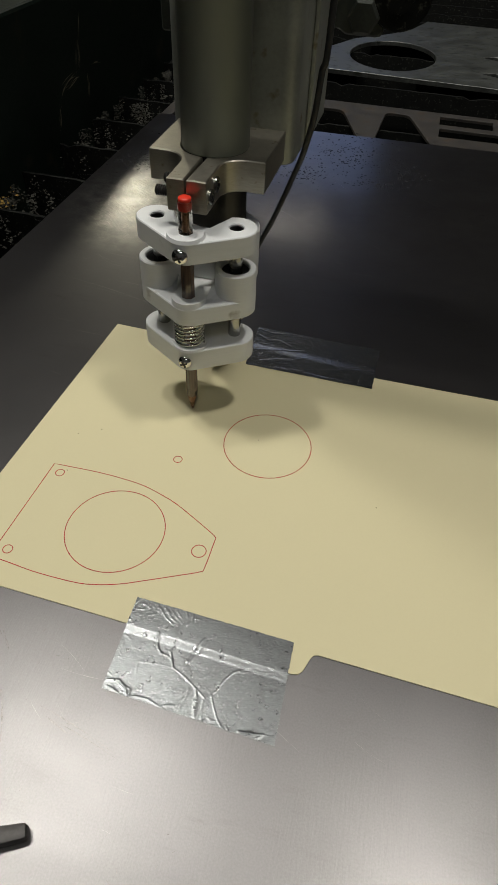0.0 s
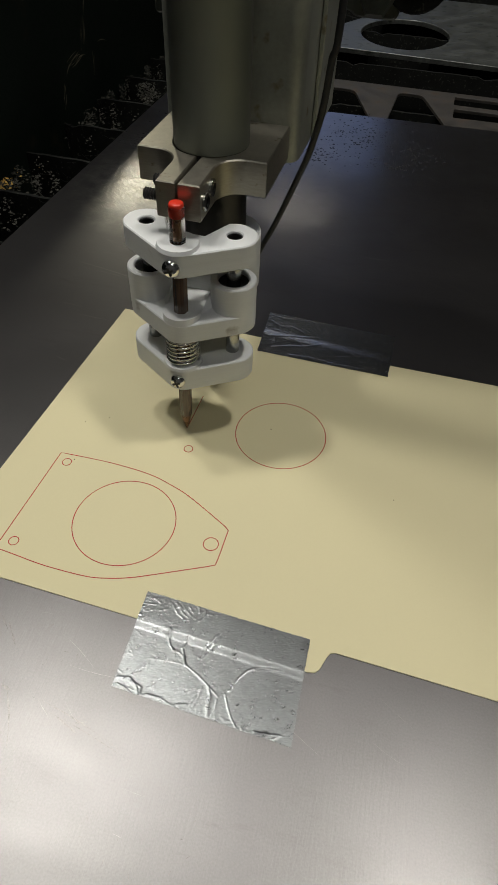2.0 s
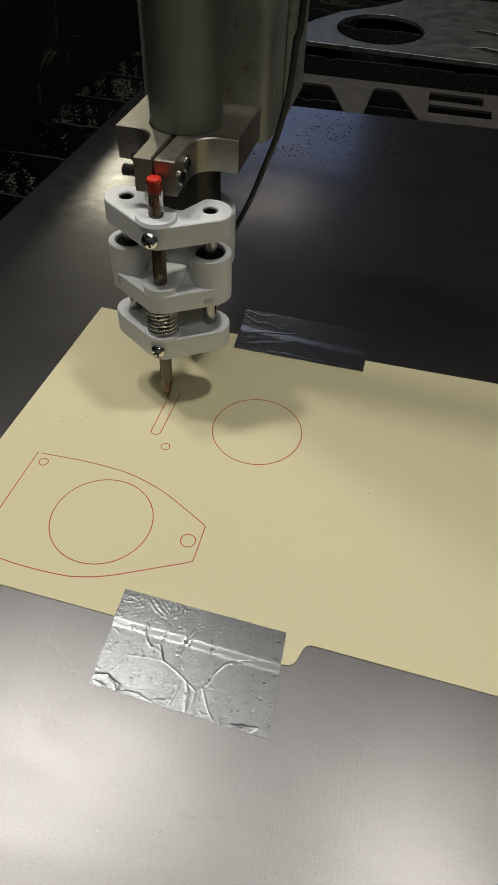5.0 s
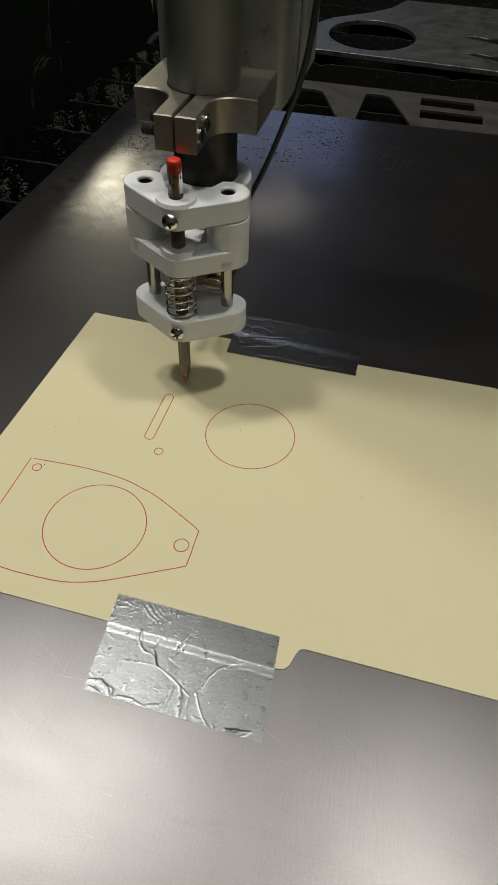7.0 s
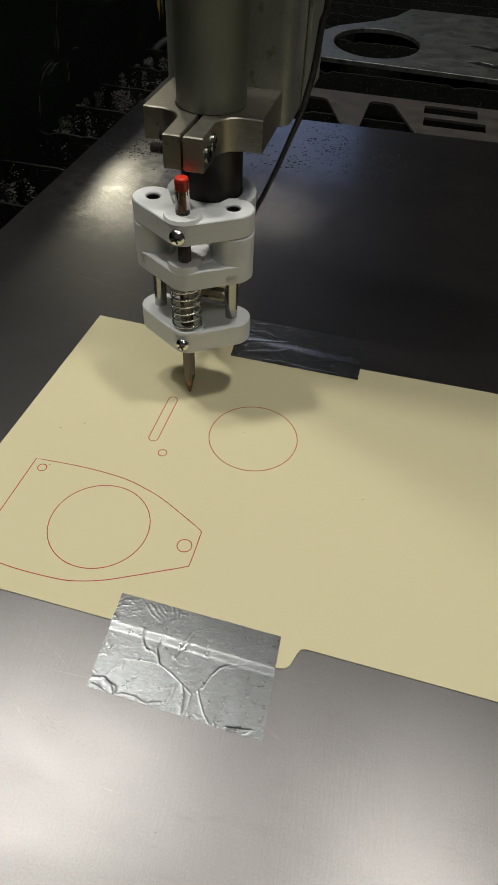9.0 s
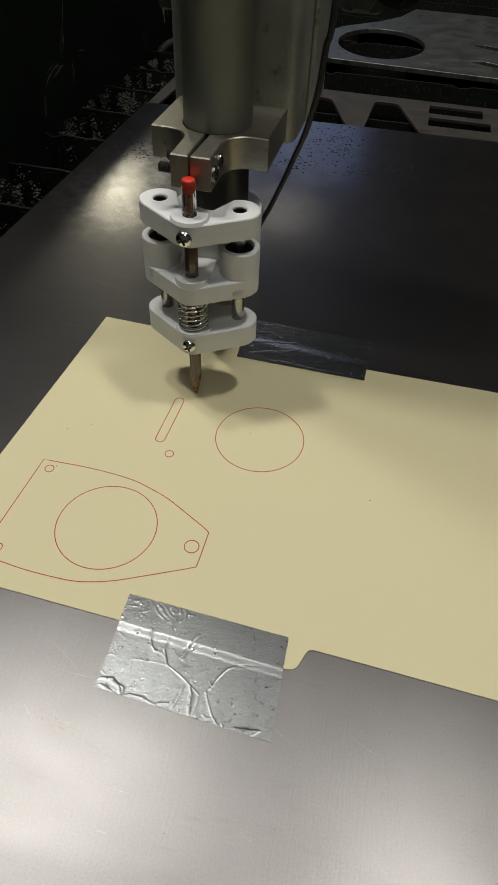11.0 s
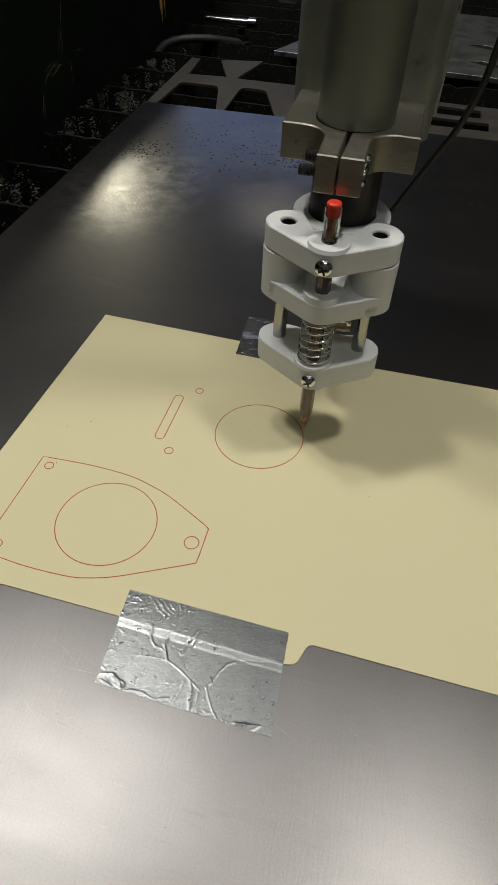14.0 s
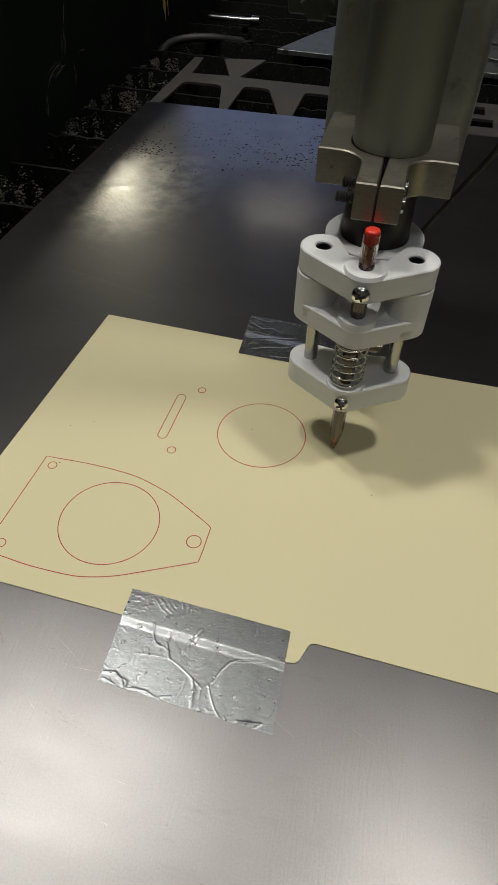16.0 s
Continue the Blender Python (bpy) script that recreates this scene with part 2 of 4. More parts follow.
def empty(name, m, label, category, group="", kind=""):
    ob = new(name)
    ob.empty_display_size = 0.02
    ob.matrix_world = m
    return tagged(ob, label, category, group, kind)


def from_data(verts, faces):
    bm = bmesh.new()
    vs = [bm.verts.new(p) for p in verts]
    for f in faces:
        try:
            bm.faces.new([vs[i] for i in f])
        except ValueError:
            pass
    return bm


def box(x0, x1, y0, y1, z0, z1, bevel=0.0, segments=2):
    bm = bmesh.new()
    bmesh.ops.create_cube(bm, size=1, matrix=Matrix.Translation(((x0 + x1) / 2, (y0 + y1) / 2, (z0 + z1) / 2))
                          @ Matrix.Diagonal((x1 - x0, y1 - y0, z1 - z0, 1)))
    if bevel:
        bmesh.ops.bevel(bm, geom=bm.edges[:], offset=bevel, segments=segments, affect="EDGES", profile=0.5)
    return bm


def circle(cx, cy, r, n=32, a0=0.0, a1=360.0):
    full = abs(a1 - a0) >= 360
    k = n if full else n + 1
    return [(cx + r * math.cos(radians(a0 + (a1 - a0) * i / n)), cy + r * math.sin(radians(a0 + (a1 - a0) * i / n))) for i in range(k)]


def slab(outer, holes, z0, z1, chamfer=0.0):
    """A flat body between two heights with a free outline and holes; the upper and lower rims are chamfered."""
    from mathutils.geometry import tessellate_polygon
    bm = bmesh.new()
    loops = [outer] + list(holes)
    area2 = lambda q: sum(q[i - 1][0] * q[i][1] - q[i][0] * q[i - 1][1] for i in range(len(q)))
    loops = [q if (area2(q) > 0) == (i == 0) else q[::-1] for i, q in enumerate(loops)]

    def inset(q, d):
        n, res = len(q), []
        for i in range(n):
            a, b, c = Vector(q[i - 1]), Vector(q[i]), Vector(q[(i + 1) % n])
            e, f = (b - a).normalized(), (c - b).normalized()
            na, nb = Vector((-e.y, e.x)), Vector((-f.y, f.x))
            m = na + nb
            k = d / max(0.4, (m.length / 2) ** 2) / 2
            res.append((b.x + m.x * k, b.y + m.y * k))
        return res

    rings = []
    levels = [(z0, 0.0), (z1, 0.0)] if not chamfer else [(z0, chamfer), (z0 + chamfer, 0.0), (z1 - chamfer, 0.0), (z1, chamfer)]
    for z, d in levels:
        rings.append([[bm.verts.new((x, y, z)) for x, y in (inset(q, d) if d else q)] for q in loops])
    for lo, hi in zip(rings, rings[1:]):
        for ql, qh in zip(lo, hi):
            n = len(ql)
            for i in range(n):
                j = (i + 1) % n
                bm.faces.new((ql[i], ql[j], qh[j], qh[i]))
    for ring, flip in ((rings[0], True), (rings[-1], False)):
        flat = [v for q in ring for v in q]
        for tri in tessellate_polygon([[v.co for v in q] for q in ring]):
            vs = [flat[i] for i in tri]
            nz = (vs[1].co - vs[0].co).cross(vs[2].co - vs[0].co).z
            if abs(nz) < 1e-14:
                continue
            if (nz > 0) == flip:
                vs = vs[::-1]
            try:
                bm.faces.new(vs)
            except ValueError:
                pass
    return bm


def lathe(profile, n=32, m=None):
    """Turned body from (radius, height) pairs."""
    bm = bmesh.new()
    rings = []
    for r, z in profile:
        if r < 1e-6:
            rings.append([bm.verts.new((0, 0, z))])
        else:
            rings.append([bm.verts.new((r * math.cos(2 * math.pi * i / n), r * math.sin(2 * math.pi * i / n), z)) for i in range(n)])
    for a, b in zip(rings, rings[1:]):
        for i in range(n):
            j = (i + 1) % n
            vs = [a[i % len(a)], a[j % len(a)], b[j % len(b)], b[i % len(b)]]
            vs = list(dict.fromkeys(vs))
            if len(vs) > 2:
                bm.faces.new(vs)
    for ring, flip in ((rings[0], True), (rings[-1], False)):
        if len(ring) > 2:
            bm.faces.new(ring[::-1] if flip else ring)
    if m:
        bm.transform(m)
    return bm


def tube(points, r, n=10, closed=False):
    """A round wire along a line of points."""
    bm = bmesh.new()
    pts = [Vector(p) for p in points]
    rings, up = [], Vector((0.13, 0.27, 0.95)).normalized()
    k = len(pts)
    for i, p in enumerate(pts):
        d = (pts[(i + 1) % k] - pts[i - 1]) if closed or 0 < i < k - 1 else (pts[1] - pts[0] if i == 0 else pts[-1] - pts[-2])
        d.normalize()
        s = d.cross(up).normalized()
        w = s.cross(d)
        rings.append([bm.verts.new(p + (s * math.cos(2 * math.pi * j / n) + w * math.sin(2 * math.pi * j / n)) * r) for j in range(n)])
    for i in range(k if closed else k - 1):
        a, b = rings[i], rings[(i + 1) % k]
        for j in range(n):
            bm.faces.new((a[j], a[(j + 1) % n], b[(j + 1) % n], b[j]))
    if not closed:
        bm.faces.new(rings[0][::-1])
        bm.faces.new(rings[-1])
    return bm


def smooth_line(points, steps=8):
    """Catmull-Rom curve through points."""
    pts = [Vector(p) for p in points]
    pts = [pts[0] * 2 - pts[1]] + pts + [pts[-1] * 2 - pts[-2]]
    res = []
    for i in range(1, len(pts) - 2):
        a, b, c, d = pts[i - 1:i + 3]
        for s in range(steps):
            t = s / steps
            res.append(0.5 * (2 * b + (c - a) * t + (2 * a - 5 * b + 4 * c - d) * t * t + (3 * b - a - 3 * c + d) * t ** 3))
    return res + [pts[-2]]


def join(*meshes):
    bm = meshes[0]
    for other in meshes[1:]:
        me = bpy.data.meshes.new("joining")
        other.to_mesh(me)
        other.free()
        bm.from_mesh(me)
        bpy.data.meshes.remove(me)
    return bm


# ---- the room ----


FLOOR_Z = -0.92
tagged(part("floor", box(-3.2, 3.2, -2.8, 5.2, FLOOR_Z - 0.1, FLOOR_Z), CONCRETE), "stained grey concrete workshop floor", "floor", kind="structure")
tagged(part("ceiling", box(-3.2, 3.2, -2.8, 5.2, CEILING, CEILING + 0.1), CEILPAINT), "dark sheet metal workshop ceiling", "ceiling", kind="structure")
for name, dims in (("wall_west", (-3.2, -3.0, -2.8, 5.2)), ("wall_east", (3.0, 3.2, -2.8, 5.2)), ("wall_south", (-3.0, 3.0, -2.8, -2.6))):
    tagged(part(name, box(*dims, FLOOR_Z, CEILING), WALLPAINT), "plain grey painted workshop wall", "wall", kind="structure")
north = slab([(-3, FLOOR_Z), (3, FLOOR_Z), (3, CEILING), (-3, CEILING)], [[(-0.75, 1.15), (0.85, 1.15), (0.85, 2.05), (-0.75, 2.05)]], 0, 0.2)
north.transform(Matrix.Translation((0, 5.2, 0)) @ pose(0, 0, 0, 90))
tagged(part("wall_north", north, WALLPAINT), "plain grey painted workshop wall with a window", "wall", kind="structure")
window = empty("window_1", pose(0.05, 5.1, 1.6), "daylight window in the workshop wall", "window", kind="structure")
part("window_frame", slab([(-0.8, -0.45), (0.8, -0.45), (0.8, 0.45), (-0.8, 0.45)], [[(-0.75, -0.4), (-0.02, -0.4), (-0.02, 0.4), (-0.75, 0.4)], [(0.02, -0.4), (0.75, -0.4), (0.75, 0.4), (0.02, 0.4)]], -0.03, 0.03), BLACK, window).rotation_euler = (radians(90), 0, 0)
part("pane", box(-0.76, 0.76, 0.005, 0.012, -0.41, 0.41), SKYGLASS, window)

tagged(part("wall_beam", box(-0.62, 3.0, 4.97, 5.0, 2.08, 2.44, 0.004), mat("beige_wall_paint", (0.52, 0.44, 0.36), 0.7, 0.0, 0.1, 3, 60, 0.1)), "beige painted beam above the workshop window", "beam", kind="structure")

for (x, y), sx, sy, watts, colour in LAMPS:
    fixture = empty("ceiling_or_fill_light", pose(x, y, CEILING), "white rectangular ceiling light or added fill", "lamp", "workshop ceiling lights")
    part("housing", box(-sx / 2 - 0.02, sx / 2 + 0.02, -sy / 2 - 0.02, sy / 2 + 0.02, -0.04, 0.0, 0.005), WALLPAINT, fixture)
    part("diffuser", box(-sx / 2, sx / 2, -sy / 2, sy / 2, -0.05, -0.041), DIFFUSER, fixture)

tubelight = empty("tube_light", pose(0.12, 4.7, 2.2), "thin glowing tube light hanging from the ceiling", "lamp")
part("glass_tube", lathe([(0.0, -0.3), (0.018, -0.3), (0.018, 0.3), (0.0, 0.3)], 16, pose(0, 0, 0, 0, 90)), TUBEGLOW, tubelight, smooth=40)
for x in (-0.25, 0.25):
    part("hanger", box(x - 0.004, x + 0.004, -0.004, 0.004, 0.018, CEILING - 2.2), BLACK, tubelight)
pendant = empty("pendant_light", look((-0.97, 3.62, 1.48), (-0.15, 0.35, 0)), "round metal pendant work light", "lamp")
part("shade", lathe([(0.0, 0.10), (0.05, 0.10), (0.20, 0.0), (0.195, 0.0), (0.048, 0.092), (0.0, 0.092)], 24), BLACK, pendant, smooth=40)
part("cord", tube([(0.0, 0.0, 0.09), (0.0, 0.35, 0.30), (0.0, 0.95, 0.55)], 0.006), BLACK, pendant)

# ---- the cutting table: tank walls, slats, grit ----


def placed(ob, m=MACHINE):
    ob.matrix_world = m
    return ob


placed(tagged(part("tank_wall_left", box(-0.42, -0.372, -0.9, 1.9, -0.85, 0.140, 0.004), GREEN), "dark green painted steel tank wall with scratches", "tank wall", kind="structure"))
# Backing panel added to keep view and reflections past the wall dark.
placed(tagged(part("dark_backing_panel", box(-0.80, -0.75, -0.9, 2.6, FLOOR_Z, 0.40, 0.004), GREEN), "dark green backing panel added beyond the tank wall", "panel", kind="structure"))
placed(tagged(part("tank_wall_back", box(-0.372, 1.4, 1.85, 1.9, -0.85, 0.10, 0.004), GREEN), "dark green painted steel tank wall", "tank wall", kind="structure"))
placed(tagged(part("tank_wall_right", box(1.4, 1.45, -0.9, 1.9, -0.85, 0.10, 0.004), GREEN), "dark green painted steel tank wall", "tank wall", kind="structure"))
placed(tagged(part("tank_wall_front", box(-0.372, 1.4, -0.95, -0.9, -0.85, -0.02, 0.004), GREEN), "dark green painted steel tank wall", "tank wall", kind="structure"))


def rough_sheet(x0, x1, y0, y1, z, nx, ny, amp, scale):
    verts = [(x0 + (x1 - x0) * i / nx, y0 + (y1 - y0) * j / ny, 0) for j in range(ny + 1) for i in range(nx + 1)]
    verts = [(x, y, z + amp * noise.fractal(Vector((x * scale, y * scale, 3.1)), 0.9, 2.1, 4)) for x, y, _ in verts]
    faces = [(j * (nx + 1) + i, j * (nx + 1) + i + 1, (j + 1) * (nx + 1) + i + 1, (j + 1) * (nx + 1) + i) for j in range(ny) for i in range(nx)]
    return from_data(verts, faces)


placed(tagged(part("grit_bed", rough_sheet(-0.37, 1.4, -0.9, 1.85, -0.10, 120, 160, 0.02, 22), GRIT), "dark heaped abrasive grit in the tank", "grit", kind="stuff"))


def slat(v):
    rnd = random.Random(int(v * 1000) + 7)
    n, top = 160, []
    for i in range(n + 1):
        x = -0.371 + 1.76 * i / n
        dip = rnd.random() ** 7 * 0.004
        top.append((x, -0.0075 - dip))
    verts, faces = [], []
    for x, z in top:
        for y in (v - 0.002, v + 0.002):
            verts += [(x, y, -0.14), (x, y, z)]
    for i in range(n):
        a, b = 4 * i, 4 * (i + 1)
        faces += [(a, b, b + 1, a + 1), (b + 2, a + 2, a + 3, b + 3), (a + 1, b + 1, b + 3, a + 3)]
    return from_data(verts, faces)


bed = empty("table_bed", MACHINE, "row of burnt black steel support slats", "slat bed")
for k in range(29):
    part("slat", slat(-0.83 + 0.0915 * k), BLACK, bed)


def crumbs(count, place, size, seed, flat=1.0):
    rnd, verts, faces = random.Random(seed), [], []
    for _ in range(count):
        x, y, z = place(rnd)
        s = size * (0.4 + rnd.random() ** 2 * 1.3)
        b = len(verts)
        k = 5
        for i in range(k):
            a, q = 2 * math.pi * i / k + rnd.random() * 0.8, s * (0.6 + 0.6 * rnd.random())
            verts.append((x + q * math.cos(a), y + q * math.sin(a), z))
        verts.append((x, y, z + s * flat * (0.5 + rnd.random())))
        faces += [(b + i, b + (i + 1) % k, b + k) for i in range(k)]
    return from_data(verts, faces)


CRUMB = mat("pale_grit_crust", (0.042, 0.041, 0.032), 0.9, 0.0, 0.7, 60, 900, 0.6)
RUST = mat("yellow_rust_crust", (0.35, 0.22, 0.05), 0.9, 0.0, 0.5, 60, 900, 0.6)


def at_wall(rnd):
    while True:
        c = rnd.choice((0.20, 0.30, 0.47, 0.56, 0.58, 0.63, 0.70, 0.76, 0.82))
        x, y = -0.371 + abs(rnd.gauss(0, 0.030)), c + rnd.gauss(0, 0.026)
        if noise.noise(Vector((x * 70, y * 70, 1.7))) > 0.24 + 0.2 * rnd.random():
            return (x, y, -0.010 - rnd.random() * 0.02)


placed(tagged(part("grit_crust", crumbs(5200, at_wall, 0.0011, 5, 0.9), CRUMB), "pale crusted grit along the tank wall", "grit", kind="stuff"))
placed(tagged(part("rust_crust", crumbs(200, lambda r: (-0.362 + r.gauss(0, 0.006), 0.275 + r.gauss(0, 0.02), -0.012), 0.0012, 6), RUST), "yellow rusty crust on the tank wall foot", "rust", kind="stuff"))

# ---- the steel plates on the slats ----


def rounded(points, radii, n=5):
    """A closed outline with rounded corners."""
    res, k = [], len(points)
    for i in range(k):
        p, a, b, r = Vector(points[i]), Vector(points[i - 1]), Vector(points[(i + 1) % k]), radii[i]
        if r == 0:
            res.append(tuple(p))
            continue
        da, db = (a - p).normalized(), (b - p).normalized()
        for s in range(n + 1):
            t = s / n
            q = (p + da * r) * (1 - t) ** 2 + p * 2 * t * (1 - t) + (p + db * r) * t * t
            res.append(tuple(q))
    return res


def cutout(ubl, ubr, utl, utr, v0, v1):
    return rounded([(ubl, v0), (ubr, v0), (utr, v1), (utl, v1)], [0.002, 0.002, 0.012, 0.012])


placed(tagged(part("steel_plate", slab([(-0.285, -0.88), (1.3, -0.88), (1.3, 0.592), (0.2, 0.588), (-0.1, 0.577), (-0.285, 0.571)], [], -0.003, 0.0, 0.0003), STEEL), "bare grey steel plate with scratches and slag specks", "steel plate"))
outline = [(-0.285, 0.50), (1.3, 0.50), (1.3, 0.722), (-0.165, 0.716), (-0.196, 0.716), (-0.178, 0.81), (-0.242, 0.795), (-0.212, 0.717), (-0.268, 0.712), (-0.274, 0.79), (-0.288, 0.79)]
holes = [cutout(-0.272, -0.182, -0.268, -0.212, 0.55, 0.675), cutout(-0.178, -0.098, -0.180, -0.144, 0.55, 0.681),
         cutout(-0.091, -0.006, -0.092, -0.052, 0.55, 0.682), cutout(0.003, 0.090, 0.008, 0.040, 0.55, 0.693),
         rounded([(0.083, 0.670), (0.155, 0.670), (0.155, 0.702), (0.083, 0.702)], [0.002] * 4),
         rounded([(0.084, 0.623), (0.165, 0.625), (0.165, 0.655), (0.084, 0.655)], [0.002] * 4)]
placed(tagged(part("skeleton_plate", slab(outline, holes, -0.007, -0.0031, 0.0003), RUSTY), "rusty brown steel cut-out skeleton under the plate's far edge", "steel plate"))
far = [(-0.172, 0.862), (1.2, 0.80), (1.2, 1.23), (0.03, 1.245), (0.005, 1.17), (-0.03, 1.12), (-0.09, 1.06), (-0.125, 0.99)]
oval = [(-0.012 + 0.0735 * math.cos(2 * math.pi * i / 48), 0.975 + 0.092 * math.sin(2 * math.pi * i / 48)) for i in range(48)]
teeth = rounded([(0.135, 1.02), (0.16, 1.03), (0.18, 1.02), (0.22, 1.04), (0.22, 0.99), (0.18, 1.0)], [0.004] * 6)
teeth2 = [(x, v - 0.10) for x, v in teeth]
placed(tagged(part("scrap_plate", slab(far, [oval, teeth, teeth2], -0.007, 0.0, 0.0004), SKELETON), "weathered steel plate with a large oval hole", "steel plate"))

SPECK = mat("black_slag_specks", (0.003, 0.003, 0.003), 0.95, 0.0, 0.3, 80, 500, 0.2)
DROSS = [((-0.145, 0.460), 0.018, 0.014, 180), ((-0.03, 0.49), 0.03, 0.035, 70), ((0.0, 0.44), 0.02, 0.02, 45), ((0.09, 0.50), 0.030, 0.035, 240), ((0.150, 0.465), 0.012, 0.016, 70), ((0.115, 0.425), 0.016, 0.008, 60), ((0.035, 0.445), 0.015, 0.010, 60), ((0.23, 0.35), 0.02, 0.012, 16),
         ((-0.08, 0.52), 0.05, 0.03, 60), ((-0.09, 0.41), 0.015, 0.006, 14)]


def on_plate(rnd):
    (x, y), sx, sy, _ = rnd.choices(DROSS, [d[3] for d in DROSS])[0]
    return (x + rnd.gauss(0, sx), y + rnd.gauss(0, sy), 0.0)


tagged(part("slag_specks", crumbs(1500, on_plate, 0.0011, 9, 0.3), SPECK), "black slag specks scattered on the plate", "slag", kind="stuff")

# worn marks in the plate: fine bright scratches and dark rubbed smears
SCRATCH = mat("bright_scratch", (0.20, 0.19, 0.183), 0.38, 1.0, 0.3, 200, 900, 0.1)
SMEAR = mat("dark_rub_mark", (0.136, 0.126, 0.121), 0.42, 1.0, 0.4, 300, 1200, 0.2)


def marks(lines, z=0.00003):
    verts, faces = [], []
    for (x0, y0), (x1, y1), w, bend in lines:
        d = Vector((x1 - x0, y1 - y0))
        nrm = Vector((-d.y, d.x)).normalized()
        b = len(verts)
        for i in range(9):
            t = i / 8
            p = Vector((x0, y0)) + d * t + nrm * bend * math.sin(math.pi * t)
            q = nrm * w * 0.5 * (0.15 + math.sin(math.pi * t) * (0.6 + 0.4 * math.sin(i * 5.3 + x0 * 900)))
            verts += [(p.x + q.x, p.y + q.y, z), (p.x - q.x, p.y - q.y, z)]
        faces += [(b + 2 * i, b + 2 * i + 1, b + 2 * i + 3, b + 2 * i + 2) for i in range(8)]
    return from_data(verts, faces)


rnd = random.Random(21)
SCRATCHES = [((-0.190, 0.205), (-0.085, 0.160), 0.0005, 0.003), ((-0.165, 0.190), (-0.075, 0.158), 0.0004, 0.002), ((-0.150, 0.245), (-0.115, 0.236), 0.0004, 0.0), ((-0.140, 0.200), (-0.100, 0.190), 0.0004, 0.001),
             ((-0.155, 0.125), (-0.125, 0.118), 0.0005, 0.0), ((-0.175, 0.140), (-0.150, 0.134), 0.0004, 0.0), ((-0.098, -0.131), (-0.075, -0.150), 0.0002, 0.001), 
             ((-0.16, 0.075), (-0.145, 0.068), 0.0004, 0.0)]
for _ in range(80):
    a = rnd.uniform(-0.9, 0.5)
    x, y, k = -0.17 + rnd.gauss(0, 0.03), 0.34 + rnd.gauss(0, 0.045), rnd.uniform(0.02, 0.06)
    SCRATCHES.append(((x, y), (x + k * math.cos(a), y + k * math.sin(a)), rnd.uniform(0.0001, 0.0003), -0.006))
for _ in range(26):
    a = rnd.gauss(-0.42, 0.25)
    x, y, k = rnd.uniform(-0.16, 0.12), rnd.uniform(-0.28, -0.11), rnd.uniform(0.004, 0.03)
    SCRATCHES.append(((x, y), (x + k * math.cos(a), y + k * math.sin(a)), rnd.uniform(0.00008, 0.0002), rnd.uniform(-0.001, 0.001)))
for _ in range(40):
    a = rnd.gauss(-0.45, 0.3)
    x, y, k = rnd.uniform(-0.25, 0.25), rnd.uniform(0.14, 0.45), rnd.uniform(0.01, 0.06)
    SCRATCHES.append(((x, y), (x + k * math.cos(a), y + k * math.sin(a)), rnd.uniform(0.00015, 0.0003), rnd.uniform(-0.002, 0.002)))
tagged(part("plate_scratches", marks(SCRATCHES), SCRATCH), "fine bright scratches in the steel plate", "scratches", kind="stuff")
SMEARS = [((-0.1235, -0.128), (-0.1165, -0.140), 0.0014, 0.0), ((-0.128, -0.125), (-0.122, -0.133), 0.0010, 0.0), ((-0.118, -0.158), (-0.112, -0.161), 0.0016, 0.0), ((-0.114, -0.160), (-0.106, -0.185), 0.0010, 0.001),
          ((-0.10, -0.163), (-0.055, -0.184), 0.0006, 0.001), ((-0.098, -0.167), (-0.05, -0.188), 0.0004, 0.001), ((-0.088, -0.171), (-0.078, -0.177), 0.0016, 0.0), ((-0.080, -0.173), (-0.074, -0.172), 0.0008, 0.0),
          ((-0.104, -0.131), (-0.101, -0.127), 0.0008, 0.0), ((-0.104, -0.204), (-0.1025, -0.2055), 0.0010, 0.0), ((-0.094, -0.141), (-0.090, -0.1415), 0.0007, 0.0)]
for _ in range(60):
    x, y, a = rnd.uniform(-0.13, -0.02), rnd.uniform(-0.25, -0.12), rnd.uniform(0, 3)
    SMEARS.append(((x, y), (x + 0.002 * math.cos(a), y + 0.002 * math.sin(a)), 0.0004, 0.0))
tagged(part("rub_marks", marks(SMEARS, 0.00002), SMEAR), "dark rub marks on the steel plate", "rub marks", kind="stuff")

def on_wall(lines):
    bm = marks(lines, 0.0)
    bm.transform(Matrix(((0, 0, 1, -0.3717), (1, 0, 0, 0), (0, 1, 0, 0), (0, 0, 0, 1))))
    return bm


SCUFF = mat("pale_wall_scuff", (0.10, 0.088, 0.058), 0.7, 0.0, 0.5, 120, 900, 0.3)
SWIRLS = []
for k in range(16):
    d, e = rnd.gauss(0, 0.006), rnd.gauss(0, 0.004)
    path = [(0.545, 0.112), (0.530, 0.078), (0.522, 0.050), (0.492, 0.044), (0.470, 0.032), (0.460, 0.012)]
    a = rnd.randrange(5)
    SWIRLS.append(((path[a][0] + d, path[a][1] + e), (path[a + 1][0] + d, path[a + 1][1] + e), rnd.uniform(0.0005, 0.0018), rnd.uniform(-0.004, 0.004)))
SWIRLS += [((0.564, 0.051), (0.590, 0.046), 0.0012, 0.002), ((0.548, 0.045), (0.544, 0.02), 0.0016, 0.001), ((0.552, 0.04), (0.545, 0.018), 0.0009, 0.001)]
placed(tagged(part("wall_scuffs", on_wall(SWIRLS), SCUFF), "pale swirling scuff marks on the tank wall", "scuff marks", kind="stuff"))
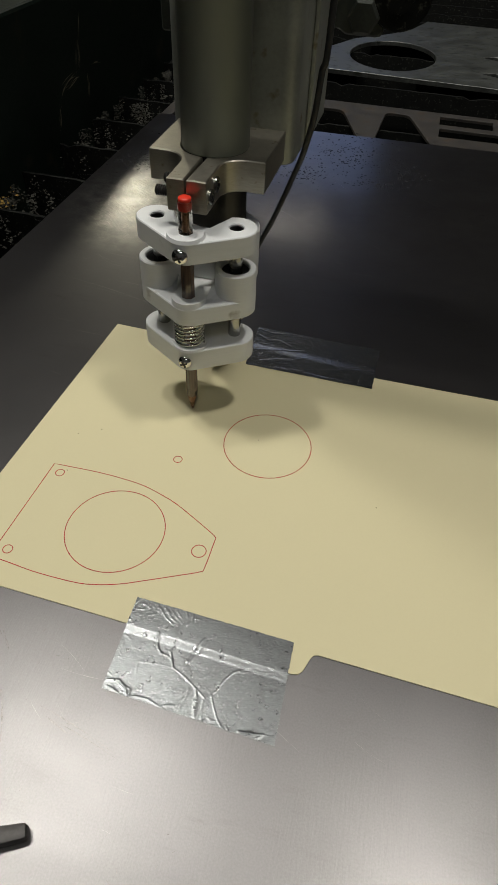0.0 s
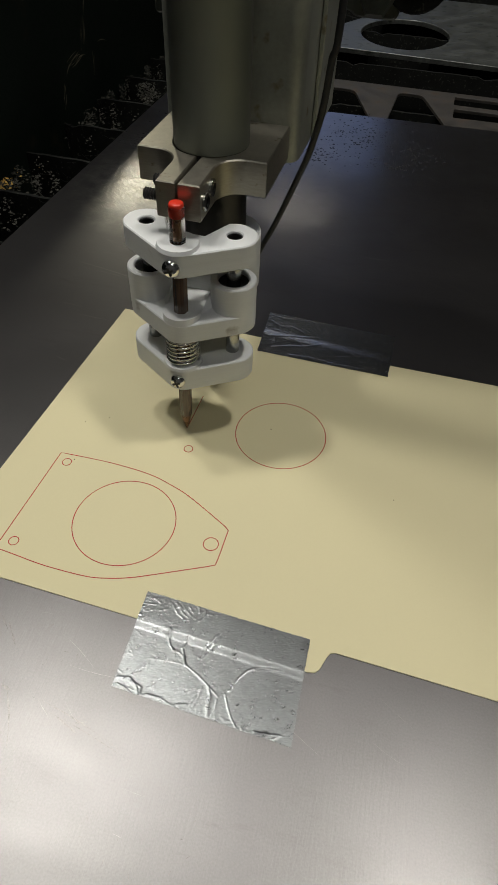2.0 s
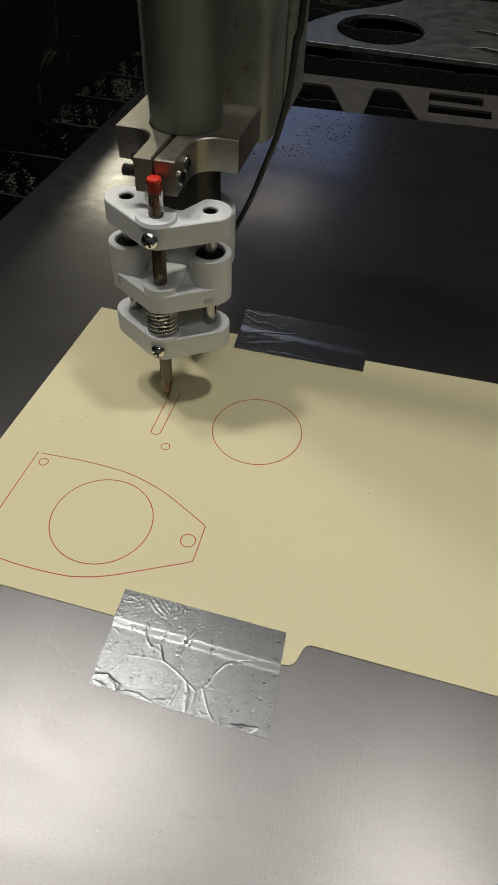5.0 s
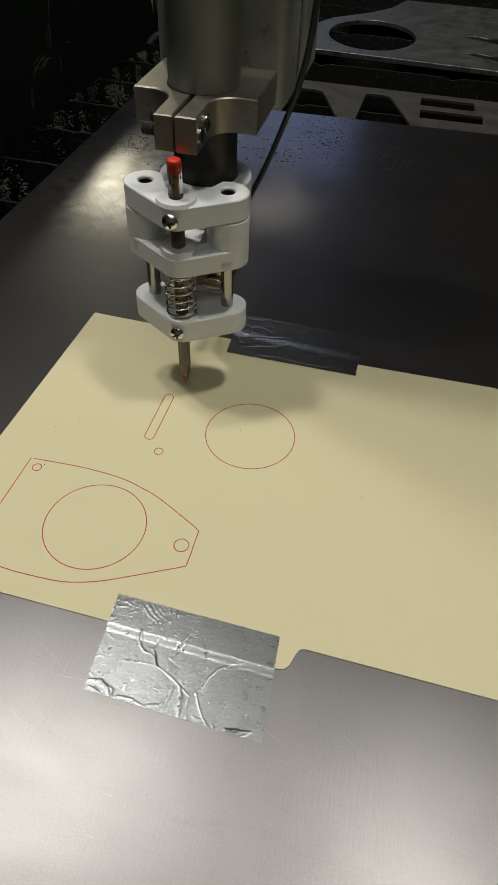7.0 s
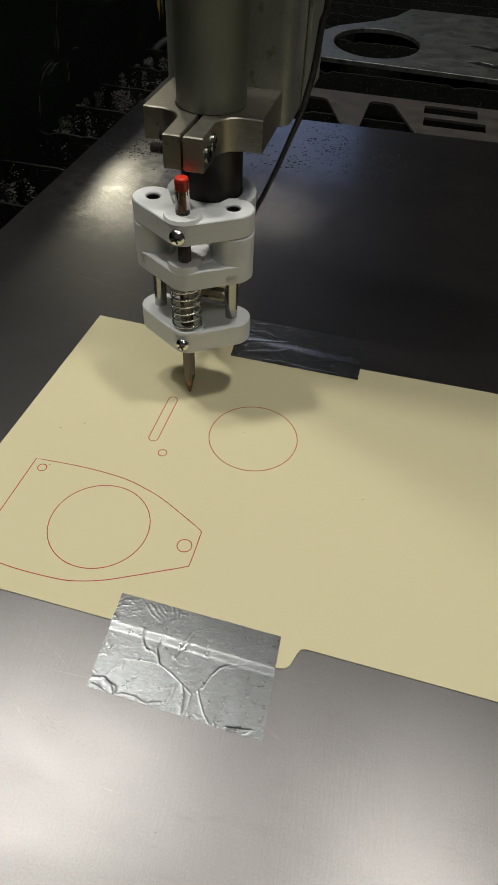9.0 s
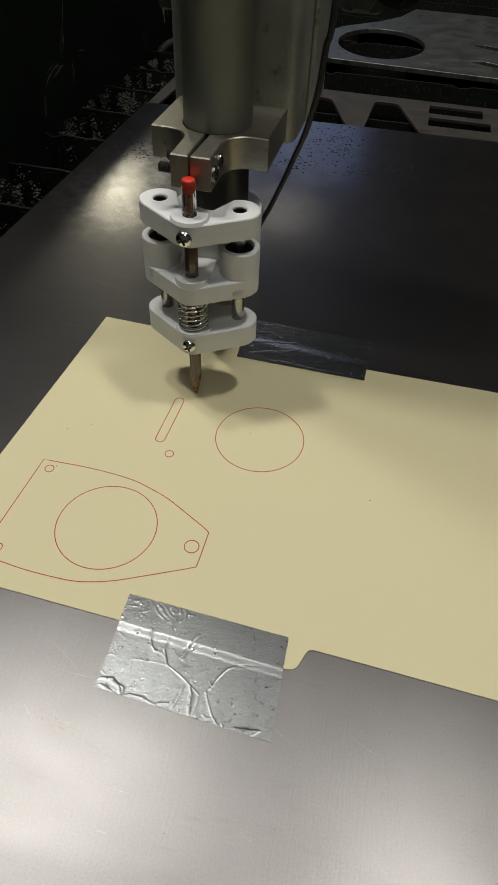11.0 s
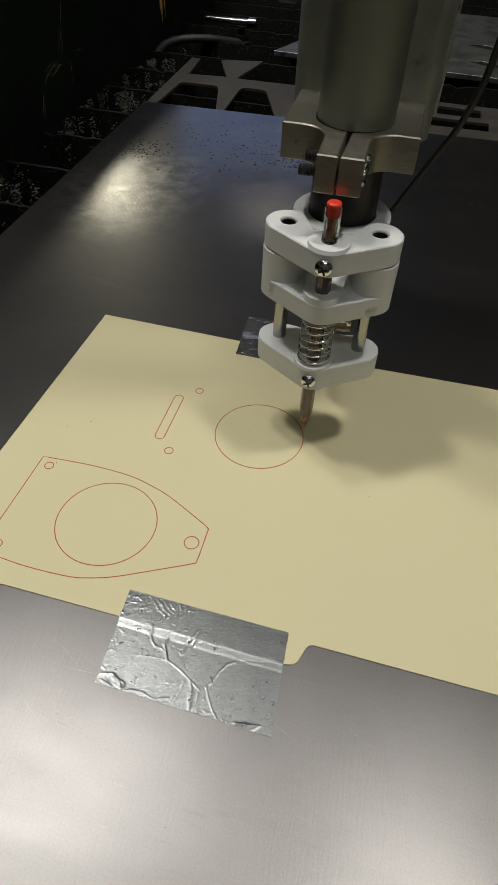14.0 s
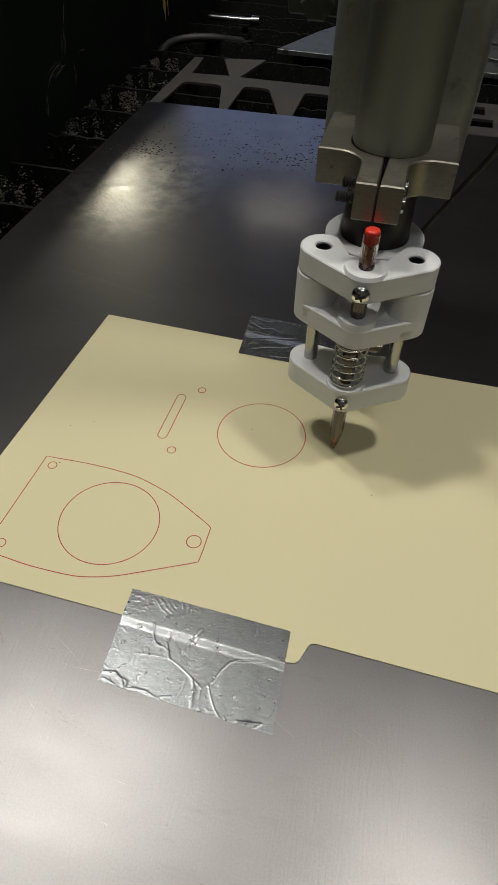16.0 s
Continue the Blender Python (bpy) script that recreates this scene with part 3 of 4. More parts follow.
placed(tagged(part("rust_streak", on_wall([((0.885, 0.06), (0.893, 0.015), 0.012, 0.002), ((0.905, 0.05), (0.908, 0.02), 0.005, 0.001)]), RUST), "orange rust streak on the tank wall", "rust", kind="stuff"))

# ---- hose and spray handle at the back of the table ----
hose = empty("water_hose", MACHINE, "black rubber hose lying over the slats", "hose")
part("hose_line", tube(smooth_line([(-0.364, 0.80, -0.03), (-0.362, 0.85, -0.012), (-0.346, 0.88, -0.006), (-0.318, 0.892, -0.003), (-0.290, 0.905, -0.004), (-0.268, 0.925, -0.010), (-0.246, 0.948, -0.016)]), 0.0065), RUBBER, hose, smooth=60)
valve = empty("tee_handle", MACHINE @ pose(-0.268, 0.95, -0.03), "grey metal tee-shaped clamp handle over the slats", "handle")
part("bar", lathe([(0.0, -0.045), (0.004, -0.045), (0.005, -0.04), (0.005, 0.03), (0.008, 0.032), (0.008, 0.045), (0.0, 0.045)], 16, pose(0, 0, 0.045, 0, 90, 0)), ROD, valve, smooth=40)
part("stem", lathe([(0.014, -0.08), (0.014, 0.016), (0.010, 0.018), (0.010, 0.026), (0.005, 0.027), (0.005, 0.036), (0.011, 0.037), (0.011, 0.040), (0.0, 0.040)], 16, pose(0.02, 0, 0)), BLACK, valve, smooth=40)

# ---- the gasket sheet with its drawing ----
PAPER_TOP = 0.0008
DRAW = Vector((0.0003, -0.0007))  # the drawing's place on the sheet
edge = [(-0.1180, 0.1341), (-0.1753, -0.0956), (-0.0614, -0.1222), (0.0230, -0.1431), (0.0262, -0.1431), (0.0285, -0.1413), (0.0322, -0.1350), (0.0338, -0.1332), (0.0362, -0.1328),
        (0.1208, -0.1529), (0.36, -0.2095), (0.415, 0.0105), (0.1703, 0.0668), (0.0868, 0.0838), (-0.02, 0.1105)]
sheet = tagged(part("gasket_sheet", slab(edge, [], 0.0001, PAPER_TOP, 0.0001), PAPER), "beige gasket paper sheet with red line drawings, taped to the plate", "paper sheet")


def ribbon(line, width=0.00052, closed=False, z0=-0.0001, z1=0.00007):
    """A flat inked line, its top a hair above the paper."""
    pts = [Vector((p[0], p[1])) + DRAW for p in line]
    k, verts, faces = len(pts), [], []
    for i, p in enumerate(pts):
        d = (pts[(i + 1) % k] - pts[i - 1]) if closed or 0 < i < k - 1 else (pts[1] - pts[0] if i == 0 else pts[-1] - pts[-2])
        d.normalize()
        s = Vector((-d.y, d.x)) * width / 2
        for q in (p + s, p - s):
            verts += [(q.x, q.y, PAPER_TOP + z0), (q.x, q.y, PAPER_TOP + z1)]
    for i in range(k if closed else k - 1):
        a, b = 4 * i, 4 * ((i + 1) % k)
        faces += [(a + 1, a + 3, b + 3, b + 1), (a, a + 1, b + 1, b), (a + 2, b + 2, b + 3, a + 3), (a, b, b + 2, a + 2)]
    if not closed:
        faces += [(0, 2, 3, 1), (4 * k - 4, 4 * k - 3, 4 * k - 1, 4 * k - 2)]
    return from_data(verts, faces)


def ink(name, line, closed=True):
    return part(name, ribbon(line, closed=closed), INK, sheet, "thin red pen line")


upper = smooth_line([(-0.1276, -0.0170, 0), (-0.1013, -0.0215, 0), (-0.0829, -0.0259, 0), (-0.0690, -0.0305, 0), (-0.0580, -0.0362, 0), (-0.0459, -0.0439, 0), (-0.0276, -0.0594, 0), (-0.0225, -0.0640, 0)], 6)
right = smooth_line([(-0.0225, -0.0640, 0), (-0.0212, -0.0660, 0), (-0.0217, -0.0685, 0), (-0.0256, -0.0864, 0), (-0.0280, -0.0889, 0), (-0.0399, -0.0921, 0), (-0.0576, -0.0966, 0), (-0.0692, -0.0993, 0), (-0.0810, -0.1006, 0),
                     (-0.0931, -0.1002, 0), (-0.1155, -0.0956, 0), (-0.1323, -0.0905, 0), (-0.1445, -0.0868, 0)], 6)
ink("ink_outline", upper[:-1] + right)
ink("ink_circle", circle(0.00598, 0.01023, 0.0287, 96))
ink("ink_circle", circle(-0.07934, -0.06426, 0.0286, 96))
for x, y, r in ((-0.0508, -0.0072, 0.0027), (-0.1222, -0.0242, 0.0027), (-0.1360, -0.0819, 0.0027), (-0.0298, -0.0755, 0.0041)):
    ink("ink_hole", circle(x, y, r, 32))
for x, y in ((-0.1190, 0.0095), (-0.1045, 0.0145), (0.0, 0.0135), (0.0735, -0.0375), (-0.118, -0.0225)):
    part("ink_dot", lathe([(0.00035, PAPER_TOP - 0.0001), (0.00035, PAPER_TOP + 0.00006), (0.0, PAPER_TOP + 0.00006)], 8, Matrix.Translation((x, y, 0))), SPECK, sheet, "tiny dark pen dot")

# the slot and the last small hole are inked while the pen passes
SLOT_A, SLOT_B, SLOT_R = Vector((-0.0500, 0.0418)), Vector((-0.0582, 0.0057)), 0.0031
ALONG = (SLOT_B - SLOT_A).normalized()
SIDE = Vector((-ALONG.y, ALONG.x))
SLOT_L, SLOT_ARC = (SLOT_B - SLOT_A).length, math.pi * SLOT_R


def slot_at(s):
    if s < SLOT_L:
        return SLOT_A + SIDE * SLOT_R + ALONG * s
    s -= SLOT_L
    if s < SLOT_ARC:
        a = s / SLOT_R
        return SLOT_B + SIDE * SLOT_R * math.cos(a) + ALONG * SLOT_R * math.sin(a)
    s -= SLOT_ARC
    if s < SLOT_L:
        return SLOT_B - SIDE * SLOT_R - ALONG * s
    a = (s - SLOT_L) / SLOT_R
    return SLOT_A - SIDE * SLOT_R * math.cos(a) - ALONG * SLOT_R * math.sin(a)


HOLE_C, HOLE_R = Vector((-0.0365, 0.0502)), 0.0026
SLOT_TIMES = [(0.0, 0.0), (0.07, 0.0), (1.5, 0.0231), (2.0, 0.0316), (2.32, SLOT_L), (3.3, SLOT_L + SLOT_ARC), (5.4, 2 * SLOT_L + SLOT_ARC), (5.95, 2 * SLOT_L + 2 * SLOT_ARC)]
HOLE_TIMES = [(12.0, 0.0), (12.95, 1.0)]


def ramp(table, t):
    for (a, x), (b, y) in zip(table, table[1:]):
        if t <= b:
            return x + (y - x) * max(0.0, (t - a) / (b - a))
    return table[-1][1]


def hole_at(k):
    a = radians(170) - 2 * math.pi * k
    return HOLE_C + HOLE_R * Vector((math.cos(a), math.sin(a)))


STROKES = []
for k in range(44):
    t0, t1 = 0.07 + 5.88 * k / 44, 0.07 + 5.88 * (k + 1) / 44
    line = [slot_at(ramp(SLOT_TIMES, t0 + (t1 - t0) * i / 5)) for i in range(6)]
    STROKES.append((part("ink_stroke", ribbon(line), INK, sheet, "thin red pen line"), t1))
for k in range(10):
    t0, t1 = 12.0 + 0.95 * k / 10, 12.0 + 0.95 * (k + 1) / 10
    line = [hole_at((k + i / 4) / 10) for i in range(5)]
    STROKES.append((part("ink_stroke", ribbon(line), INK, sheet, "thin red pen line"), t1))

# ---- the foil tapes ----


def foil(name, corners, nx, ny, ridges, crease, label, seed, rough=0.000012, gain=0.16, material=FOIL_DIMMED):
    """A strip of crumpled foil. corners run tl, tr, br, bl; ridges are lines in its own unit square."""
    tl, tr, br, bl = (Vector(c) for c in corners)
    rnd = random.Random(seed)
    verts, faces = [], []
    size = ((tr - tl).length, (tl - bl).length)

    def near(u, w, line):
        best, side = 9, 0.0
        for (a, b), (c, d) in zip(line, line[1:]):
            p, q, r = Vector((u * size[0], w * size[1])), Vector((a * size[0], b * size[1])), Vector((c * size[0], d * size[1]))
            e = r - q
            k = max(0, min(1, (p - q).dot(e) / e.length_squared))
            gap = p - q - e * k
            if gap.length < best:
                best, side = gap.length, gap.y / max(1e-9, gap.length)
        return best * (1.0 if side > -0.2 else 2.6)

    for _ in range(70):
        side = rnd.random()
        a, b = rnd.uniform(0.02, 0.95), rnd.uniform(0.0, 0.06)
        a, b = (a, 1 - b) if side < 0.5 else ((a * 0.5, b) if side < 0.75 else (b * 0.5, a))
        ang, k = rnd.uniform(0, math.pi), rnd.uniform(0.02, 0.06)
        ridges = ridges + [([(a, b), (a + k * math.cos(ang), b + 1.6 * k * math.sin(ang))], rnd.uniform(0.0001, 0.0006), rnd.uniform(0.0006, 0.0012))]
    for j in range(ny + 1):
        for i in range(nx + 1):
            u, w = i / nx, j / ny
            p = (tl * (1 - u) + tr * u) * (1 - w) + (bl * (1 - u) + br * u) * w
            if i in (0, nx):
                p = p + (tr - tl).normalized() * rnd.uniform(-0.00022, 0.00022)
            if j in (0, ny):
                p = p + (tl - bl).normalized() * rnd.uniform(-0.00025, 0.00025)
            z = 0.00036
            if crease:
                edge_w = crease[0] + (crease[1] - crease[0]) * u
                s = max(0, min(1, (edge_w - w) * size[1] / 0.0050 + 1.1)) if crease[2] > 0 else max(0, min(1, (w - edge_w) * size[1] / 0.0110 + 1.1))
                z += PAPER_TOP * 1.05 * s * s * (3 - 2 * s) + 0.00004 * noise.noise(Vector((u * 14, 3.3, seed)))
            z += rough * noise.fractal(Vector((p.x * 230, p.y * 230, seed)), 0.9, 2.1, 2)
            z += rough * 0.8 * abs(noise.noise(Vector((p.x * 90 + 7, p.y * 210, seed))))
            for line, h, wd in ridges:
                wd *= 0.48
                d = near(u, w, line) / wd
                if d < 3:
                    z += gain * h * math.exp(-d * d)
            verts.append((p.x, p.y, max(0.00030, z)))
    faces = [(j * (nx + 1) + i, (j + 1) * (nx + 1) + i, (j + 1) * (nx + 1) + i + 1, j * (nx + 1) + i + 1) for j in range(ny) for i in range(nx)]
    top = len(verts)
    verts += [(x, y, z - 0.00012) for x, y, z in verts]
    faces += [tuple(top + k for k in f[::-1]) for f in faces]
    rim = ([i for i in range(nx)] + [j * (nx + 1) + nx for j in range(ny)] + [ny * (nx + 1) + i for i in range(nx, 0, -1)] + [j * (nx + 1) for j in range(ny, 0, -1)])
    faces += [(a, b, b + top, a + top) for a, b in zip(rim, rim[1:] + rim[:1])]
    bm = from_data(verts, faces)
    return tagged(part(name, bm, material, smooth=70), label, "foil tape", "foil tape strips")


RIDGES = [([(0.205, 0.305), (0.215, 0.40), (0.235, 0.465), (0.262, 0.50)], 0.0013, 0.0013),
          ([(0.262, 0.50), (0.30, 0.505), (0.335, 0.54), (0.352, 0.60)], 0.0007, 0.0010),
          ([(0.318, 0.40), (0.310, 0.455), (0.330, 0.52), (0.352, 0.60)], 0.0013, 0.0012),
          ([(0.352, 0.60), (0.44, 0.66), (0.52, 0.735), (0.575, 0.79)], 0.0010, 0.0008),
          ([(0.475, 0.235), (0.455, 0.32), (0.425, 0.42), (0.415, 0.50)], 0.0013, 0.0009),
          ([(0.500, 0.255), (0.475, 0.35), (0.450, 0.44), (0.435, 0.50)], 0.0010, 0.0009),
          ([(0.345, 0.385), (0.375, 0.29), (0.41, 0.255)], 0.0004, 0.0007), ([(0.14, 0.645), (0.25, 0.615), (0.335, 0.60)], 0.0004, 0.0007),
          ([(0.510, 0.725), (0.530, 0.80), (0.535, 0.90), (0.545, 0.985)], 0.0014, 0.0015), ([(0.570, 0.81), (0.572, 0.89), (0.560, 0.97)], 0.0008, 0.0008),
          ([(0.475, 0.745), (0.470, 0.84), (0.450, 0.97)], 0.0007, 0.0008), ([(0.455, 0.85), (0.435, 0.93)], 0.0008, 0.0008),
          ([(0.622, 0.705), (0.650, 0.58), (0.690, 0.475), (0.725, 0.435)], 0.0013, 0.0010), ([(0.725, 0.435), (0.79, 0.385), (0.87, 0.37)], 0.0007, 0.0007),
          ([(0.725, 0.45), (0.81, 0.41), (0.90, 0.39)], 0.0005, 0.0006), ([(0.605, 0.74), (0.635, 0.84), (0.668, 0.93), (0.700, 0.985)], 0.0010, 0.0008),
          ([(0.590, 0.775), (0.622, 0.705)], 0.0004, 0.0007), ([(0.82, 0.50), (0.79, 0.62), (0.74, 0.70)], 0.0002, 0.0014), ([(0.60, 0.42), (0.57, 0.55), (0.52, 0.62)], 0.0002, 0.0018),
          ([(0.02, 0.90), (0.08, 0.875), (0.13, 0.93), (0.15, 0.985)], 0.0014, 0.0018), ([(0.10, 0.90), (0.155, 0.925), (0.16, 0.98)], 0.0012, 0.0014), ([(0.03, 0.96), (0.09, 0.985)], 0.0012, 0.0012),
          ([(0.20, 0.97), (0.27, 0.96), (0.33, 0.985)], 0.0010, 0.0012), ([(0.80, 0.975), (0.88, 0.955), (0.93, 0.935), (0.90, 0.985)], 0.0012, 0.0013), ([(0.37, 0.97), (0.42, 0.94)], 0.0010, 0.0012),
          ([(0.16, 0.04), (0.22, 0.14), (0.265, 0.175)], 0.0006, 0.0008), ([(0.19, 0.03), (0.25, 0.12), (0.29, 0.15)], 0.0006, 0.0008), ([(0.23, 0.03), (0.28, 0.10), (0.31, 0.13)], 0.0005, 0.0007),
          ([(0.27, 0.03), (0.31, 0.09)], 0.0005, 0.0007), ([(0.10, 0.17), (0.15, 0.12)], 0.0005, 0.0007), ([(0.375, 0.02), (0.375, 0.09), (0.355, 0.15)], 0.0009, 0.0009), ([(0.39, 0.03), (0.40, 0.08)], 0.0006, 0.0007),
          ([(0.03, 0.13), (0.07, 0.11)], 0.0007, 0.0008), ([(0.15, 0.68), (0.155, 0.76)], 0.0004, 0.0008)]
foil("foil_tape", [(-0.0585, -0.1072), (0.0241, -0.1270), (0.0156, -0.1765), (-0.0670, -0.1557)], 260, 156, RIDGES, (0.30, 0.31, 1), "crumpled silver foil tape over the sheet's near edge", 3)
RIDGES_FAR = [([(0.02, 0.2), (0.12, 0.3), (0.2, 0.25), (0.3, 0.35)], 0.0006, 0.0012), ([(0.05, 0.6), (0.2, 0.5), (0.33, 0.45), (0.42, 0.40)], 0.0008, 0.0011),
              ([(0.1, 0.85), (0.22, 0.75), (0.36, 0.68), (0.46, 0.55)], 0.0009, 0.0011), ([(0.25, 0.95), (0.4, 0.92), (0.6, 0.96), (0.85, 0.95)], 0.0006, 0.0014),
              ([(0.02, 0.05), (0.15, 0.1), (0.25, 0.03)], 0.0006, 0.001), ([(0.28, 0.6), (0.4, 0.8), (0.45, 0.9)], 0.0006, 0.0010), ([(0.05, 0.4), (0.18, 0.42)], 0.0005, 0.0009), ([(0.5, 0.85), (0.9, 0.6)], 0.0002, 0.003)]
foil("foil_tape", [(-0.0050, 0.1412), (0.0903, 0.1192), (0.0800, 0.0717), (-0.0130, 0.0920)], 130, 66, RIDGES_FAR, (0.62, 0.72, -1), "smooth silver foil tape over the sheet's far edge", 8, 0.00002, 0.45, FOIL_FAR)

# ---- cutting head: clamp, tube, nozzle, column ----
MM = 0.001
head = empty("cutting_head", pose(-0.0465, 0.0411, 0, 0, 0, TURN), "metal cutting head with tube, split clamp and column", "machine head")


def mm(line):
    return [(x * MM, y * MM) for x, y in line]


AX = 56.0
jaw, fillet = 10.5, 13.0
arc_r = circle(jaw + fillet, 27, fillet, 24, 180, 90)
clamp_right = [(-0.6, 5.5), (jaw, 5.5)] + arc_r + [(33.5, 40), (33.5, 90), (0, 90)] + circle(0, AX, 18.9, 20, 90, -88)
clamp_left = [(-x - 2.4 if y < 30 and abs(x) < 3 else -x - 1.0, y) for x, y in clamp_right][::-1]
CLAMP0, CLAMP1 = 0.1502, 0.1680
block = part("split_clamp", join(slab(mm(clamp_right), [], CLAMP0, CLAMP1, 0.0006), slab(mm(clamp_left), [], CLAMP0, CLAMP1, 0.0006)), ALU, head, "machined aluminium split clamp", smooth=25)
for y, z, turns in ((11.5, 0.158, 7), (22.0, 0.1605, 6)):
    part("bolt_head", lathe([(0.0, 0.0), (0.0042, 0.0), (0.0042, 0.0012), (0.0034, 0.0016), (0.0025, 0.0016), (0.0025, 0.0002), (0.0, 0.0002)], 20, Matrix.Translation((jaw * MM, y * MM, z)) @ pose(0, 0, 0, 0, 90, 0)), ROD, block, "steel socket bolt head", smooth=40)
    # The socket's shade is put in as a black hexagon disc.
    part("socket", lathe([(0.0, 0.0), (0.0024, 0.0), (0.0024, 0.0005), (0.0, 0.0005)], 6, Matrix.Translation((jaw * MM, y * MM, z)) @ pose(0, 0, 0, 0, 90, 0)), RUBBER, block, "black disc for the shaded hexagon socket")
    thread = []
    for i in range(turns):
        thread += [(0.0029, 0.0013 * i), (0.0022, 0.0013 * i + 0.0007)]
    part("bolt_thread", lathe([(0.0, 0.0)] + thread + [(0.0, 0.0013 * turns)], 20, Matrix.Translation((-(jaw + 1.0) * MM, y * MM, z)) @ pose(0, 0, 0, 0, -90, 0)), NOZZLE, block, "dark threaded bolt end", smooth=20)
part("tube", lathe([(0.0, CLAMP1 + 0.0001), (0.0193, CLAMP1 + 0.0001), (0.0195, CLAMP1 + 0.0004), (0.0195, 0.92), (0.0, 0.92)], 64, Matrix.Translation((0, AX * MM, 0))), TUBE, head, "dull grey steel tube", smooth=40)
part("nozzle", lathe([(0.0, 0.050), (0.013, 0.050), (0.017, 0.052), (0.0185, 0.054), (0.0185, 0.1675), (0.0, 0.1675)], 48, Matrix.Translation((0, AX * MM, 0))), NOZZLE, head, "black anodised nozzle body", smooth=40)
column_front = [(-39.5, 136), (-39.5, 99.2)] + circle(-30.5, 99.2, 9.0, 10, 180, 270) + circle(29.5, 99.2, 9.0, 10, 270, 360) + [(38.5, 99.2), (38.5, 136)]
column_inner = [(34.0, 136), (34.0, 99.2)] + circle(29.5, 99.2, 4.5, 8, 360, 270) + circle(-30.5, 99.2, 4.5, 8, 270, 180) + [(-35.0, 99.2), (-35.0, 136)]
part("column_channel", slab(mm(column_front + column_inner), [], 0.1475, 0.92, 0.0005), COLUMN, head, "stained zinc coated round-edged column channel", smooth=40)
for x0, x1 in ((-0.0425, -0.0398), (0.0388, 0.0415)):
    part("column_side_plate", box(x0, x1, 0.128, 0.185, 0.150, 0.92, 0.0006), COLUMN, head, "stained zinc coated side plate")
for z in (0.225, 0.240):
    part("flange_screw", lathe([(0.0, 0.0), (0.0022, 0.0), (0.0022, 0.0006), (0.0, 0.0008)], 14, Matrix.Translation((-0.029, 0.0902, z)) @ pose(0, 0, 0, 90)), NOZZLE, head)
part("cable", tube(smooth_line([(0.012, 0.080, 0.072), (0.019, 0.089, 0.090), (0.029, 0.088, 0.112), (0.043, 0.071, 0.148), (0.052, 0.057, 0.174), (0.0575, 0.050, 0.208), (0.060, 0.050, 0.30), (0.053, 0.060, 0.9)]), 0.0017), RUBBER, head, "thin black cable", smooth=60)
plate = part("carriage_plate", slab(mm(rounded([(-84, 188), (-44, 188), (-40, 200), (44, 200), (48, 197), (74, 197), (74, 900), (-84, 900)], [3, 3, 2, 2, 3, 5, 2, 2])), [], -0.2055, -0.1955, 0.0012), CARRIAGE, head, "dark greasy carriage plate behind the column")
plate.matrix_local = pose(0, 0, 0, 90)
for x, z in ((0.060, 0.209), (-0.064, 0.196)):
    part("hex_bolt", lathe([(0.0, 0.0), (0.011, 0.0), (0.011, 0.006), (0.009, 0.008), (0.0, 0.008)], 6, Matrix.Translation((x, 0.1955, z)) @ pose(0, 0, 0, 90)), CARRIAGE, head, "dark hexagon bolt")
part("roller", lathe([(0.0, 0.0), (0.019, 0.0), (0.020, 0.001), (0.020, 0.014), (0.019, 0.015), (0.009, 0.015), (0.009, 0.021), (0.0, 0.021)], 32, Matrix.Translation((0.082, 0.2055, 0.222)) @ pose(0, 0, 0, 90)), BLACK, head, "black guide roller", smooth=40)

# ---- pen holder: printed block on the nozzle, and the sliding pen carriage ----
holder = empty("pen_holder", pose(-0.0465, 0.0411, 0, 0, 0, TURN), "white printed pen holder clamped on the nozzle", "pen holder")
ROD_U, ROD_V = 23.6, 18.0


def vee(r_pen, r_rod, back):
    """Outline of a plate round the pen and both rods, with its outer tangents; back is the line that closes it behind."""
    d = math.hypot(ROD_U, ROD_V)
    lean = math.degrees(math.atan2(ROD_V, ROD_U)) - 90 - math.degrees(math.asin((r_rod - r_pen) / d))
    return (circle(0, 0, r_pen, 12, 180 - lean, 360 + lean) + circle(ROD_U, ROD_V, r_rod, 18, lean, 100) + back
            + circle(-ROD_U, ROD_V, r_rod, 18, 80, 180 - lean))


RODS = [circle(s * ROD_U, ROD_V, 4.1, 24) for s in (1, -1)]
slide = part("pen_carriage", slab(mm(vee(10.2, 12.3, [(10, 28.5), (-10, 28.5)])), [], 0.0418, 0.0565, 0.0006), PLASTIC, holder, "white printed lower plate of the sliding carriage", smooth=30)
part("spring_seat", lathe([(0.0095, 0.0562), (0.0112, 0.0562), (0.0108, 0.0580), (0.0095, 0.0580)], 40), PLASTIC, slide, smooth=40)
top_back = [(17.5, 28.5), (9.5, 12.5), (-9.5, 12.5), (-17.5, 28.5)]
part("top_plate", slab(mm(vee(10.5, 12.0, top_back)), [mm(q) for q in RODS] + [mm(circle(0, 0, 4.2, 24))], 0.1158, 0.1285, 0.0006), PLASTIC, slide, smooth=30)
for s in (1, -1):
    # Black cup added as the shade inside each rod hole.
    part("hole_shade_liner", lathe([(0.0, 0.1182), (0.0035, 0.1182), (0.0035, 0.1272), (0.00409, 0.1272), (0.00409, 0.1176), (0.0, 0.1176)], 24, Matrix.Translation((s * ROD_U * MM, ROD_V * MM, 0))), RUBBER, slide, "black liner for the shade in the rod hole", smooth=40)
boss = lathe([(0.0042, 0.1282), (0.0110, 0.1282), (0.0102, 0.1302), (0.0042, 0.1302)], 40)
